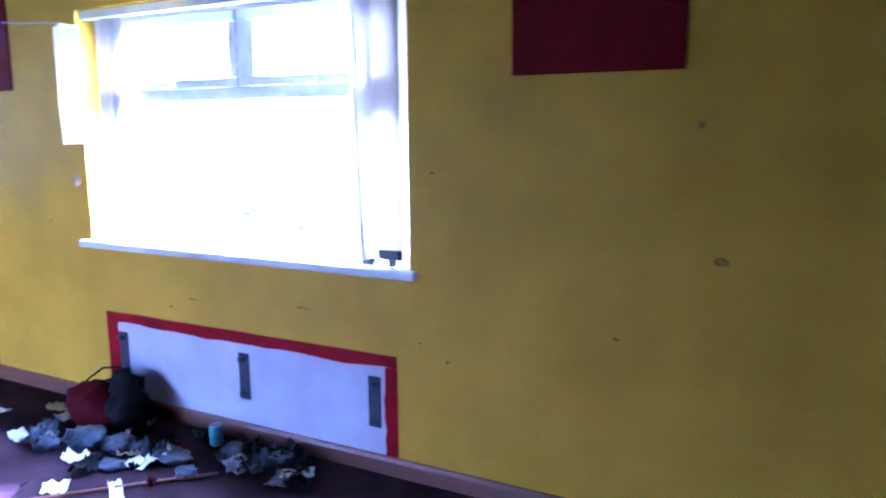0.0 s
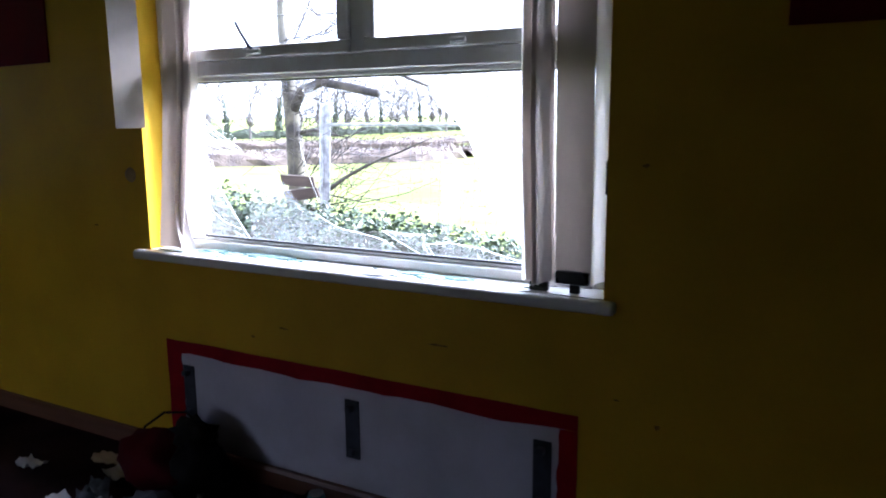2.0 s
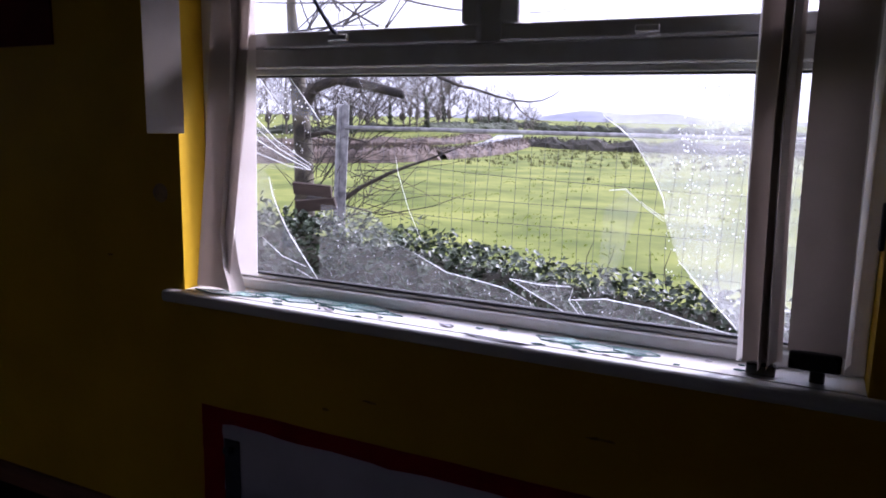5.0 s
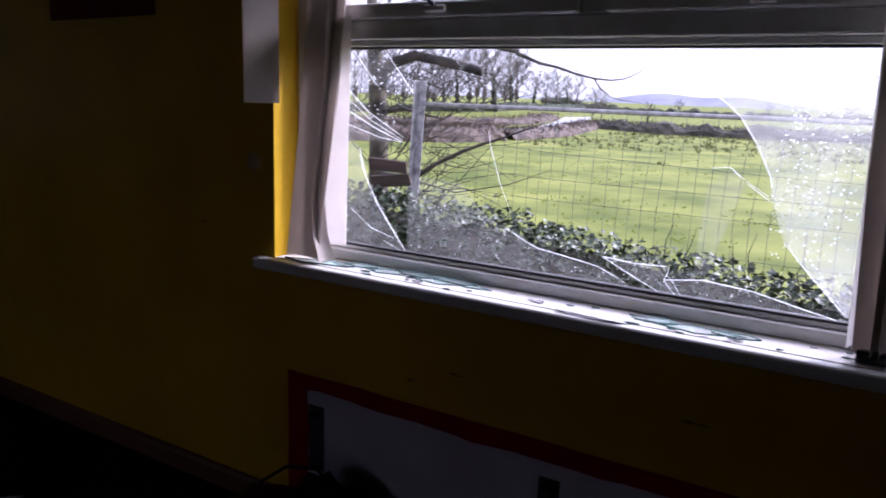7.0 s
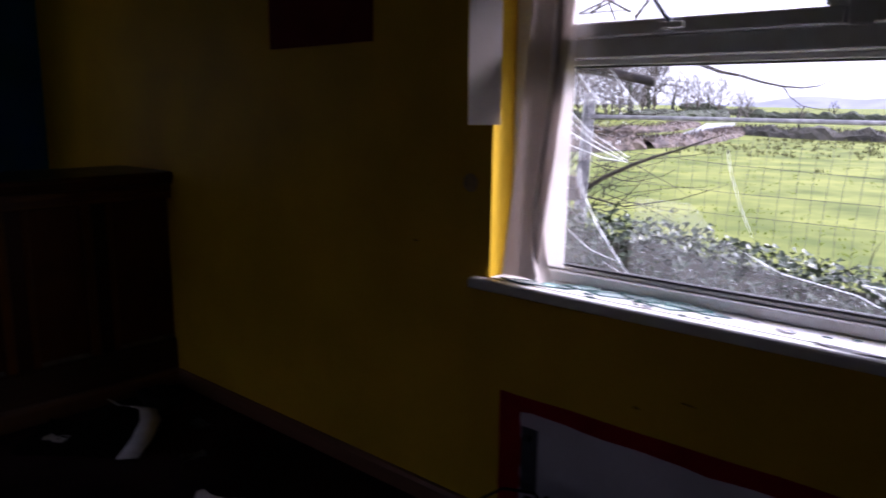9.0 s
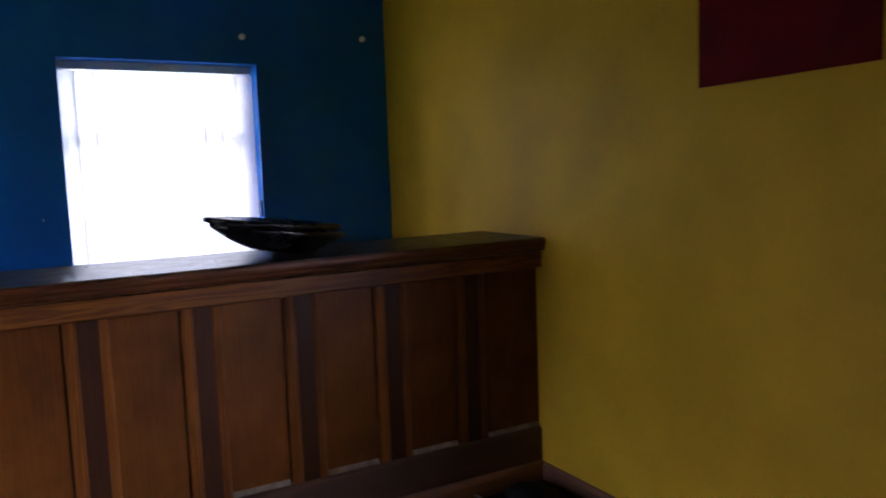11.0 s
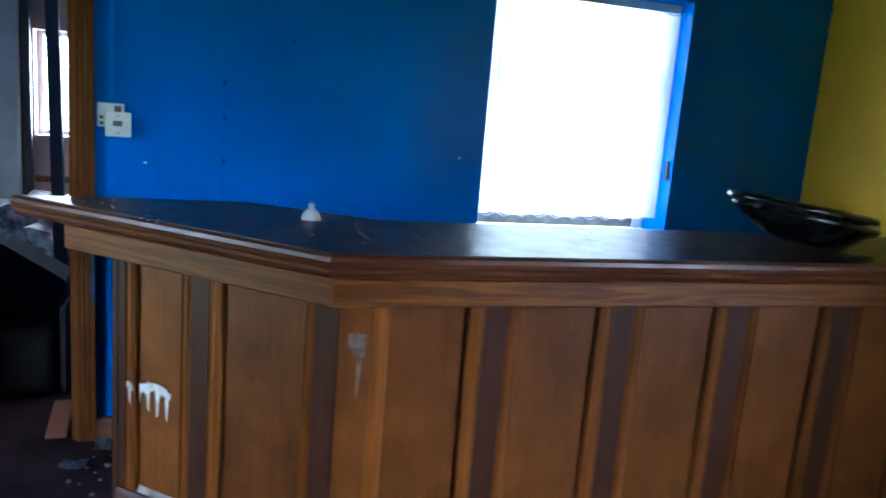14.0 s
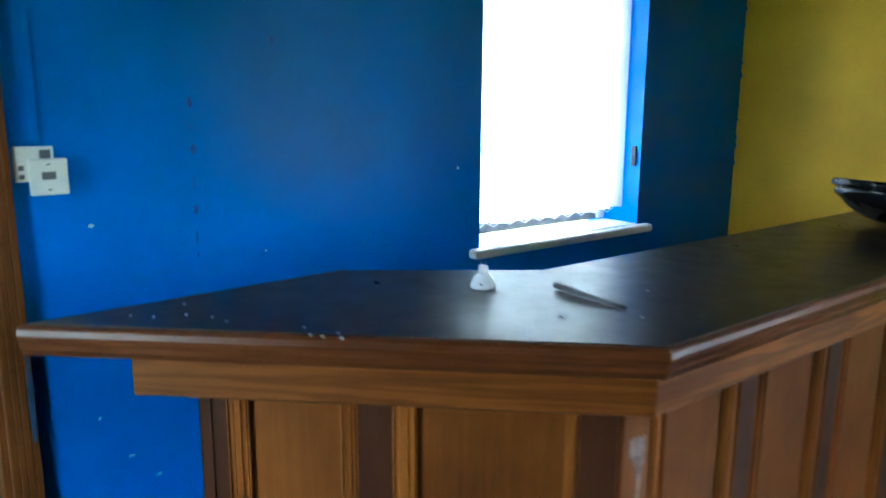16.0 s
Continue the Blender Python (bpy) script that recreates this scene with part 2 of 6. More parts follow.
def wood(name, dark, light, grain="z", turn=0.0, lines=0.35, blotch=0.5, rough=0.4, spec=0.3, coat=0.0, rand=0.3, ring=26.0, relief=0.25, rvar=0.1, streak=0.35, worn_relief=0.15):
    """Stained timber: fine streaks and growth lines along the grain, with larger blotches of stain. turn: degrees about z."""
    m = bpy.data.materials.new(name)
    m.use_nodes = True
    n, l = m.node_tree.nodes, m.node_tree.links
    b = n["Principled BSDF"]
    tc, oi = n.new("ShaderNodeTexCoord"), n.new("ShaderNodeObjectInfo")
    mp = n.new("ShaderNodeMapping")
    mp.vector_type = "TEXTURE"
    mp.inputs["Rotation"].default_value = (0, 0, radians(turn))
    mp.inputs["Scale"].default_value = {"x": (22, 1, 1), "y": (1, 22, 1), "z": (1, 1, 22)}[grain]
    l.new(tc.outputs["Object"], mp.inputs[0])
    sh = n.new("ShaderNodeVectorMath")
    sh.operation = "MULTIPLY_ADD"
    sh.inputs[1].default_value = (7.3, 5.1, 3.7)
    l.new(oi.outputs["Random"], sh.inputs[0]), l.new(mp.outputs[0], sh.inputs[2])
    fine, mid, big = (n.new("ShaderNodeTexNoise") for _ in range(3))
    for t, sc, de, src in ((fine, 170.0, 3, sh.outputs[0]), (mid, ring, 4, sh.outputs[0]), (big, 5.5, 5, tc.outputs["Object"])):
        t.inputs["Scale"].default_value, t.inputs["Detail"].default_value = sc, de
        l.new(src, t.inputs["Vector"])
    mid.inputs["Distortion"].default_value = 0.6
    wave = n.new("ShaderNodeMath")          # growth lines out of the middle noise
    wave.operation = "MULTIPLY"
    wave.inputs[1].default_value = 34.0
    sn = n.new("ShaderNodeMath")
    sn.operation = "SINE"
    l.new(mid.outputs[0], wave.inputs[0]), l.new(wave.outputs[0], sn.inputs[0])

    def madd(src, k, add):
        q = n.new("ShaderNodeMath")
        q.operation = "MULTIPLY_ADD"
        q.inputs[1].default_value = k
        l.new(src, q.inputs[0])
        if isinstance(add, float):
            q.inputs[2].default_value = add
        else:
            l.new(add, q.inputs[2])
        return q.outputs[0]
    f = madd(sn.outputs[0], 0.5 * lines, 0.5 - 0.5 * blotch - 0.5 * streak - 0.5 * rand)
    f = madd(fine.outputs[0], streak, f)
    f = madd(big.outputs[0], blotch * 1.0, f)
    f = madd(oi.outputs["Random"], rand, f)
    mix = n.new("ShaderNodeMix")
    mix.data_type = "RGBA"
    mix.inputs[6].default_value, mix.inputs[7].default_value = (*dark, 1), (*light, 1)
    l.new(f, mix.inputs[0])
    l.new(mix.outputs[2], b.inputs["Base Color"])
    worn = n.new("ShaderNodeTexNoise")
    worn.inputs["Scale"].default_value, worn.inputs["Detail"].default_value = 13.0, 6
    l.new(tc.outputs["Object"], worn.inputs["Vector"])
    rr = n.new("ShaderNodeMapRange")
    rr.inputs[1].default_value, rr.inputs[2].default_value = 0.2, 0.8
    rr.inputs[3].default_value, rr.inputs[4].default_value = max(0.05, rough - rvar), min(1, rough + rvar)
    l.new(worn.outputs[0], rr.inputs[0]), l.new(rr.outputs[0], b.inputs["Roughness"])
    b.inputs["Specular IOR Level"].default_value = spec
    b.inputs["Coat Weight"].default_value, b.inputs["Coat Roughness"].default_value = coat, 0.18
    bp = n.new("ShaderNodeBump")
    bp.inputs["Strength"].default_value, bp.inputs["Distance"].default_value = relief, 0.0012
    h = madd(fine.outputs[0], 0.5, madd(worn.outputs[0], worn_relief, 0.0))
    l.new(h, bp.inputs["Height"]), l.new(bp.outputs[0], b.inputs["Normal"])
    return m


YELLOW = mat("yellow_wall_paint", (0.53, 0.318, 0.009), 0.5, 0.10, 2.5, 0.12, 55, spec=0.12, dist=0.003)
BLUE = mat("blue_wall_paint", (0.004, 0.138, 0.53), 0.45, 0.13, 2.2, 0.14, 45, spec=0.26, dist=0.003)
RED = mat("dark_red_paint", (0.105, 0.0015, 0.005), 0.6, 0.15, 6, 0.1, 60, spec=0.08)
BORDER = mat("bright_red_paint", (0.23, 0.003, 0.008), 0.6, 0.15, 6, 0.1, 60, spec=0.08)
PLASTER = mat("white_plaster", (0.52, 0.50, 0.56), 0.8, 0.08, 5, 0.15, 50)
# ceiling colour lowered to dim the light bounced into the room
CEIL = mat("bounce_dimming_ceiling", (0.11, 0.095, 0.075), 0.85, 0.06, 3, 0.1, 40)
# for walls out of view, dark so that less light bounces
DIMWALL = mat("bounce_cutting_wall", (0.09, 0.06, 0.035), 0.6, 0.1, 3, 0.1, 40)
PINK = mat("pinkish_brown_wall", (0.34, 0.22, 0.17), 0.7, 0.12, 3, 0.1, 40)
GREYW = mat("grey_green_paint", (0.42, 0.43, 0.36), 0.6, 0.1, 4, 0.1, 40)
CARPET = mat("dirty_dark_carpet", (0.020, 0.009, 0.011), 0.95, 0.5, 2.2, 0.8, 220, tint=(0.045, 0.024, 0.029), dist=0.008, spec=0.08)
UPVC = mat("white_upvc", (0.72, 0.72, 0.72), 0.35, 0.07, 14, 0.03, 60, tint=(0.60, 0.58, 0.55))
GASKET = mat("black_gasket", (0.015, 0.015, 0.015), 0.6, 0.1)
SILLP = mat("white_sill_paint", (0.70, 0.70, 0.69), 0.4, 0.10, 9, 0.12, 70, tint=(0.62, 0.60, 0.56))
WTOP = wood("dark_bar_top", (0.024, 0.015, 0.010), (0.070, 0.044, 0.029), "y", 0, 0.15, 0.9, 0.33, 0.3, relief=0.07, rvar=0.08, worn_relief=0.6)
WNOSE = wood("brown_nosing_wood", (0.036, 0.010, 0.003), (0.125, 0.040, 0.009), "y", 0, 0.3, 0.8, 0.34, 0.2, 0.0, relief=0.04, rvar=0.08, worn_relief=0.2)
WNOSED = wood("brown_nosing_wood_turned", (0.036, 0.010, 0.003), (0.125, 0.040, 0.009), "y", -43, 0.3, 0.8, 0.34, 0.2, 0.0, relief=0.04, rvar=0.08, worn_relief=0.2)
WAPRON = wood("apron_pine", (0.055, 0.014, 0.002), (0.215, 0.075, 0.008), "y", 0, 0.55, 0.5, 0.42, 0.15, relief=0.06, rvar=0.05)
WAPROND = wood("apron_pine_turned", (0.055, 0.014, 0.002), (0.185, 0.060, 0.006), "y", -43, 0.45, 0.6, 0.42, 0.15, relief=0.06, rvar=0.05)
WPANEL = wood("bar_panel_wood", (0.045, 0.012, 0.0017), (0.190, 0.062, 0.007), "z", 0, 0.10, 1.1, 0.40, 0.14, rand=0.3, relief=0.06, rvar=0.05, streak=0.22)
WSTILE = wood("dark_stile_wood", (0.024, 0.008, 0.003), (0.066, 0.022, 0.008), "z", 0, 0.15, 0.6, 0.42, 0.15, relief=0.06, rvar=0.05)
WBEAD = wood("light_bead_wood", (0.09, 0.025, 0.0028), (0.29, 0.098, 0.010), "z", 0, 0.25, 0.5, 0.4, 0.15, rand=0.4, relief=0.06, rvar=0.05)
WBASE = mat("dark_plinth_wood", (0.075, 0.032, 0.016), 0.5, 0.3, 8, 0.15, 50, grain="y", dist=0.001)
WSKIRT = mat("skirting_wood", (0.16, 0.065, 0.035), 0.45, 0.3, 6, 0.12, 50, grain="x", dist=0.001)
WSKIRTY = mat("skirting_wood_y", (0.20, 0.085, 0.04), 0.45, 0.3, 6, 0.12, 50, grain="y", dist=0.001)
WDOOR = wood("varnished_pine_frame", (0.060, 0.017, 0.003), (0.20, 0.075, 0.013), "z", 0, 0.3, 0.6, 0.4, 0.18, relief=0.06, rvar=0.05)
WDARK = mat("dark_board_wood", (0.028, 0.02, 0.016), 0.6, 0.3, 5, 0.1, 40, grain="z")
DUST = mat("dusty_ledge", (0.24, 0.195, 0.16), 0.9, 0.3, 20, 0.2, 90)
SMEAR = mat("white_smear_paint", (0.62, 0.60, 0.57), 0.8, 0.25, 30, 0.2, 80)
PLASTIC = mat("white_plastic", (0.74, 0.73, 0.69), 0.35, 0.05, 12, 0.02)
FITTING = mat("discoloured_fitting", (0.30, 0.20, 0.09), 0.6, 0.25, 30, 0.1)
# white plastic in shade under the blind, the shade put into the colour
SHADEP = mat("shade_grey_plastic", (0.16, 0.16, 0.165), 0.6, 0.3, 14, 0.1, 60)
BLACKP = mat("black_plastic", (0.010, 0.010, 0.011), 0.26, 0.2, 10, 0.05, 120)
DARKM = mat("dark_bracket_metal", (0.030, 0.035, 0.050), 0.5, 0.25, 20, 0.1, 90, metal=0.3)
STEEL = mat("galvanised_steel", (0.23, 0.23, 0.245), 0.5, 0.2, 18, 0.1, 80, metal=0.1, tint=(0.40, 0.395, 0.41))
WIRE = mat("dull_fence_wire", (0.07, 0.072, 0.078), 0.6, 0.2, 18, 0)
RUBBLE = mat("mixed_pale_rubbish", (0.16, 0.14, 0.13), 0.85, 0.7, 9, 0.4, 40, tint=(0.66, 0.58, 0.48), dist=0.02)
# neutral grey for the added outer skin
SKINM = mat("neutral_outer_skin", (0.36, 0.36, 0.36), 0.9, 0.12, 3, 0.3, 30)
PAPER = mat("white_paper", (0.56, 0.56, 0.58), 0.85, 0.1, 12, 0.15, 60)
CARD = mat("pale_cardboard", (0.50, 0.42, 0.30), 0.85, 0.12, 8, 0.15, 60)
PLBAG = mat("grey_plastic_bag", (0.026, 0.036, 0.050), 0.45, 0.5, 14, 0.2, 40, tint=(0.085, 0.10, 0.125), spec=0.3)
REDF = mat("dark_red_fabric", (0.055, 0.003, 0.006), 0.8, 0.3, 8, 0.3, 150, spec=0.1)
BLACKF = mat("black_fabric", (0.012, 0.011, 0.011), 0.95, 0.3, 8, 0.3, 150, spec=0.1)
# pinkish tone of the carpet where window light falls on it
LITFLOOR = mat("lit_carpet_pink", (0.034, 0.015, 0.020), 0.9, 0.2, 7, 0.3, 150, spec=0.05)
TEAL = mat("teal_tin", (0.10, 0.24, 0.25), 0.4, 0.2, 20, 0.05, 80, metal=0.3)
GREYP = mat("grey_plastic_strip", (0.10, 0.10, 0.105), 0.5, 0.2, 20, 0.1, 80)
SLATC = cloth_mat("cream_blind_fabric", (0.56, 0.505, 0.465), 0.40)
SLATW = cloth_mat("white_blind_fabric", (0.84, 0.83, 0.82), 0.7)
SLATS = cloth_mat("sheer_blind_fabric", (0.78, 0.755, 0.735), 0.62)
PANE = glass_mat("clear_pane", 0.012)
SHARDG = glass_mat("dirty_broken_glass", 0.024, (0.92, 0.94, 0.93), lo=0.25)
SHARDR = glass_mat("misted_broken_glass", 0.105, (0.9, 0.93, 0.92), scale=7.0, lo=0.25)
SHARDS = glass_mat("loose_glass_shard", 0.16, (0.60, 0.84, 0.82))
GEDGE = mat("green_glass_edge", (0.030, 0.10, 0.095), 0.2, 0.2, 40, 0.0)
# white stands for the light caught by glass edges and raindrops
EDGE = cloth_mat("glint_white_edge", (0.93, 0.95, 0.95), 0.8)
GRASS = mat("pasture_grass", (0.100, 0.134, 0.026), 0.95, 0.30, 0.45, 0.1, 4, tint=(0.180, 0.198, 0.050), dist=0.02, spec=0.1)
BLADE = cloth_mat("grass_clump", (0.16, 0.20, 0.04), 0.5, 2.0)
TUFT = mat("rush_tuft", (0.115, 0.12, 0.04), 0.9, 0.35, 3, 0)
IVY = mat("ivy_leaf", (0.022, 0.042, 0.016), 0.45, 0.5, 14, 0.1, 60, tint=(0.055, 0.08, 0.04))
IVYD = mat("ivy_shadow_stems", (0.045, 0.042, 0.028), 0.9, 0.3, 9, 0.5, 40)
BARK = mat("mossy_bark", (0.045, 0.038, 0.030), 0.9, 0.5, 7, 0.7, 60, tint=(0.11, 0.096, 0.066), dist=0.01)
LIMB = mat("dark_wet_bark", (0.030, 0.025, 0.023), 0.85, 0.4, 9, 0.7, 60, tint=(0.075, 0.062, 0.05), dist=0.01)
TWIG = mat("bare_twig", (0.05, 0.042, 0.037), 0.9, 0.3, 3, 0)
# bark lightened for the haze over the distant trees
FARTREE = mat("haze_paled_tree", (0.125, 0.11, 0.10), 0.95, 0.3, 0.4, 0)
HEDGE = mat("brown_winter_hedge", (0.075, 0.052, 0.047), 0.95, 0.45, 0.9, 0.5, 9, tint=(0.125, 0.095, 0.075), dist=0.1)
HEDGEG = mat("dark_green_hedge", (0.04, 0.048, 0.03), 0.95, 0.4, 0.7, 0.5, 9, dist=0.1)
HEDGEB = mat("grey_brown_hedge", (0.052, 0.050, 0.040), 0.95, 0.5, 0.9, 0.5, 9, tint=(0.10, 0.092, 0.078), dist=0.1)
ROADM = mat("wet_pale_lane", (0.24, 0.245, 0.255), 0.4, 0.15, 0.6, 0.1, 8)
# blue-grey colour carries the distance haze of the hills
HILLM = mat("haze_painted_hill", (0.155, 0.165, 0.215), 0.95, 0.2, 0.01, 0)
TIMBER = mat("rotten_timber", (0.050, 0.034, 0.028), 0.85, 0.4, 7, 0.4, 50, grain="x")


# ---------------------------------------------------------------- structure
WX0, WX1, WZ0, WZ1 = -2.627, -0.765, 0.832, 1.99      # main window opening
BX, BY0, BY1, BZ0, BZ1 = -6.03, -1.715, -0.765, 0.862, 1.97   # blue wall and its window
DY0, DY1, DZ = -4.15, -3.312, 2.06                     # doorway in the blue wall
TOPZ = 2.46
SX0, SX1, SZ0, SZ1 = -5.1, -4.1, 0.12, 1.95          # window in the back wall


def struct(name, bm, material, label, category):
    return tagged(part(name, bm, material), label, category, kind="structure")


bm = bmesh.new()
for a in ((-6.33, WX0, -0.4, TOPZ), (WX1, 2.7, -0.4, TOPZ), (WX0, WX1, -0.4, WZ0), (WX0, WX1, WZ1, TOPZ)):
    box(bm, a[0], a[1], 0, 0.3, a[2], a[3])
struct("wall_north", bm, YELLOW, "scuffed yellow painted wall with a broken window", "wall")
bm = bmesh.new()
for y0, y1, z0, z1 in ((BY1, 0, -0.4, TOPZ), (DY1, BY0, -0.4, TOPZ), (BY0, BY1, -0.4, BZ0), (BY0, BY1, BZ1, TOPZ), (DY0, DY1, DZ, TOPZ), (-5.8, DY0, -0.4, TOPZ)):
    box(bm, BX - 0.3, BX, y0, y1, z0, z1)
struct("wall_west", bm, BLUE, "deep blue painted wall with chipped patches", "wall")
# added skin, out of view: stops yellow light bouncing onto fence and tree
bm = bmesh.new()
for a in ((-6.33, WX0 - 0.002, -0.4, TOPZ), (WX1 + 0.002, 2.7, -0.4, TOPZ), (WX0, WX1, -0.4, WZ0), (WX0, WX1, WZ1, TOPZ)):
    box(bm, a[0], a[1], 0.303, 0.33, a[2], a[3])
struct("bounce_skin_north", bm, SKINM, "added unseen grey skin keeping yellow bounce off the outside", "wall")
bm = bmesh.new()
for x0, x1, z0, z1 in ((-6.33, SX0, -0.4, TOPZ), (SX1, 2.7, -0.4, TOPZ), (SX0, SX1, -0.4, SZ0), (SX0, SX1, SZ1, TOPZ)):
    box(bm, x0, x1, -6.1, -5.8, z0, z1)
struct("wall_south", bm, DIMWALL, "plain unseen wall coloured dark to cut bounced light", "wall")
struct("wall_east", boxed(2.4, 2.7, -5.8, 0, -0.4, TOPZ), DIMWALL, "plain unseen wall coloured dark to cut bounced light", "wall")
struct("floor", boxed(-9.3, 2.7, -6.5, 0, -0.2, 0.0), CARPET, "dark dirty carpeted floor strewn with litter", "floor")
struct("ceiling", boxed(-9.4, 2.8, -6.6, 0.4, TOPZ, TOPZ + 0.2), CEIL, "plaster ceiling coloured dark to cut bounced light", "ceiling")
bm = bmesh.new()
W2 = (-4.05, -3.49, 0.99, 1.73)
for y0, y1, z0, z1 in ((W2[1], -2.2, -0.4, TOPZ), (-6.2, W2[0], -0.4, TOPZ), (W2[0], W2[1], -0.4, W2[2]), (W2[0], W2[1], W2[3], TOPZ)):
    box(bm, -9.25, -9.0, y0, y1, z0, z1)
struct("wall_far_room", bm, PINK, "pinkish brown wall of the next room with a window", "wall")
struct("wall_side_room_1", boxed(-9.25, -6.33, -2.2, -1.95, -0.4, TOPZ), PINK, "pinkish brown side wall of the next room", "wall")
struct("wall_side_room_2", boxed(-9.25, -6.33, -6.45, -6.2, -0.4, TOPZ), PINK, "pinkish brown side wall of the next room", "wall")

# skirtings
bm = sweep(bmesh.new(), [(2.4, 0), (-4.59, 0)], [(0, 0), (0.018, 0), (0.018, 0.06), (0.012, 0.074), (0, 0.078)])
struct("baseboard_north", bm, WSKIRT, "reddish brown wooden skirting along the yellow wall", "skirting")
bm = sweep(bmesh.new(), [(BX, 0), (BX, -3.25)], [(0, 0), (0.018, 0), (0.018, 0.075), (0.012, 0.088), (0, 0.092)])
struct("baseboard_west", bm, WSKIRTY, "brown wooden skirting along the blue wall", "skirting")

# door frame of the opening in the blue wall
door = thing("door_1", BX, (DY0 + DY1) / 2, 0, "varnished pine door frame in the blue wall", "door frame", kind="structure")
part("jamb", boxed(BX - 0.31, BX + 0.004, DY1 - 0.03, DY1, 0, DZ - 0.032, 0.003), WDOOR, door)
part("jamb", boxed(BX - 0.31, BX + 0.004, DY0, DY0 + 0.03, 0, DZ - 0.032, 0.003), WDOOR, door)
part("lintel", boxed(BX - 0.31, BX + 0.004, DY0, DY1, DZ - 0.03, DZ - 0.001, 0.003), WDOOR, door)
for y0, y1 in ((DY1 - 0.012, DY1 + 0.060), (DY0 - 0.078, DY0 + 0.012)):
    w = y1 - y0
    cut = [(0.005, 0.0), (0.017, 0.0), (0.021, 0.06), (0.021, 0.24), (0.0185, 0.27), (0.021, 0.31), (0.021, 0.47), (0.018, 0.51), (0.021, 0.55), (0.021, 0.72), (0.018, 0.76), (0.022, 0.80), (0.022, 0.97), (0.019, 1.0), (0.005, 1.0)]
    part("architrave", prism(bmesh.new(), [(BX + o, y0 + w * u, 0.0) for o, u in cut], (0, 0, DZ + 0.05)), WDOOR, door)
part("architrave", boxed(BX + 0.005, BX + 0.02, DY0 - 0.078, DY1 + 0.060, DZ + 0.052, DZ + 0.13, 0.003), WDOOR, door)
part("door_stop", boxed(BX - 0.16, BX - 0.12, DY1 - 0.045, DY1 - 0.031, 0, DZ - 0.033, 0.002), WDOOR, door)

# ---------------------------------------------------------------- main window
win = thing("window_1", (WX0 + WX1) / 2, 0.13, WZ0 + 0.04, "white plastic window frame with a smashed lower pane", "window", kind="structure")
FY0, FY1 = 0.105, 0.175
part("frame_left", boxed(WX0 + 0.002, WX0 + 0.065, FY0, FY1, 0.874, 1.988, 0.005), UPVC, win)
part("frame_right", boxed(WX1 - 0.065, WX1 - 0.002, FY0, FY1, 0.874, 1.988, 0.005), UPVC, win)
part("frame_head", boxed(WX0 + 0.067, WX1 - 0.067, FY0, FY1, 1.935, 1.988, 0.005), UPVC, win)
part("frame_bottom", boxed(WX0 + 0.067, WX1 - 0.067, FY0, FY1, 0.8725, 0.905, 0.004), UPVC, win)
part("glazing_bead", boxed(WX0 + 0.067, WX1 - 0.067, FY0 + 0.02, FY1, 0.907, 0.918, 0.003), UPVC, win)
part("transom", boxed(WX0 + 0.067, WX1 - 0.067, FY0 - 0.004, FY1, 1.545, 1.60, 0.005), UPVC, win, "grimy grey-white transom")
part("transom_lip", boxed(WX0 + 0.067, WX1 - 0.067, FY0 + 0.012, FY1, 1.527, 1.543, 0.003), UPVC, win)
part("mullion", boxed(-1.692, -1.635, FY0 - 0.002, FY1, 1.602, 1.933, 0.005), UPVC, win)
for x0, x1 in ((WX0 + 0.068, -1.694), (-1.633, WX1 - 0.068)):
    sash = part("top_sash", boxed(x0, x1, FY0 - 0.014, FY1 - 0.01, 1.602, 1.645, 0.006), UPVC, win)
    part("sash_rail", boxed(x0, x1, FY0 - 0.014, FY1 - 0.01, 1.885, 1.931, 0.006), UPVC, sash)
    part("sash_stile", boxed(x0, x0 + 0.048, FY0 - 0.014, FY1 - 0.01, 1.647, 1.883, 0.006), UPVC, sash)
    part("sash_stile", boxed(x1 - 0.048, x1, FY0 - 0.014, FY1 - 0.01, 1.647, 1.883, 0.006), UPVC, sash)
    p = part("pane", boxed(x0 + 0.049, x1 - 0.049, 0.136, 0.14, 1.646, 1.884), PANE, sash)
    p.visible_shadow = False
GX0, GX1, GZ0, GZ1 = WX0 + 0.067, WX1 - 0.067, 0.919, 1.526
part("gasket", boxed(GX0, GX1, 0.128, 0.15, GZ1 - 0.005, GZ1, 0.001), GASKET, win, "black rubber gasket")
part("gasket", boxed(GX0, GX1, 0.128, 0.15, GZ0, GZ0 + 0.006, 0.001), GASKET, win, "black rubber gasket")

# shards still held by the frame; x, z outlines
GY = 0.138


def shard(pts, material, name="glass_shard"):
    ob = part(name, prism(bmesh.new(), [(x, GY, z) for x, z in pts], (0, 0.004, 0)), material, win)
    ob.visible_shadow = False
    return ob


shard([(GX0, 0.925), (-2.223, 0.926), (-2.288, 1.006), (-2.366, 1.121), (-2.401, 1.224), (-2.43, 1.245), (GX0, 1.26)], SHARDG)
shard([(GX0, 1.263), (-2.43, 1.248), (-2.243, 1.253), (-2.24, 1.267), (-2.37, 1.337), (-2.458, 1.411), (GX0, 1.45)], SHARDG)
shard([(GX0, 1.52), (GX0, 1.453), (-2.458, 1.414), (-2.34, 1.416), (-2.434, 1.52)], SHARDG)
shard([(-2.431, 1.52), (-2.338, 1.418), (-2.208, 1.396), (-2.318, 1.52)], SHARDG)
shard([(-2.08, 1.52), (-2.05, 1.46), (-1.99, 1.52)], SHARDG)
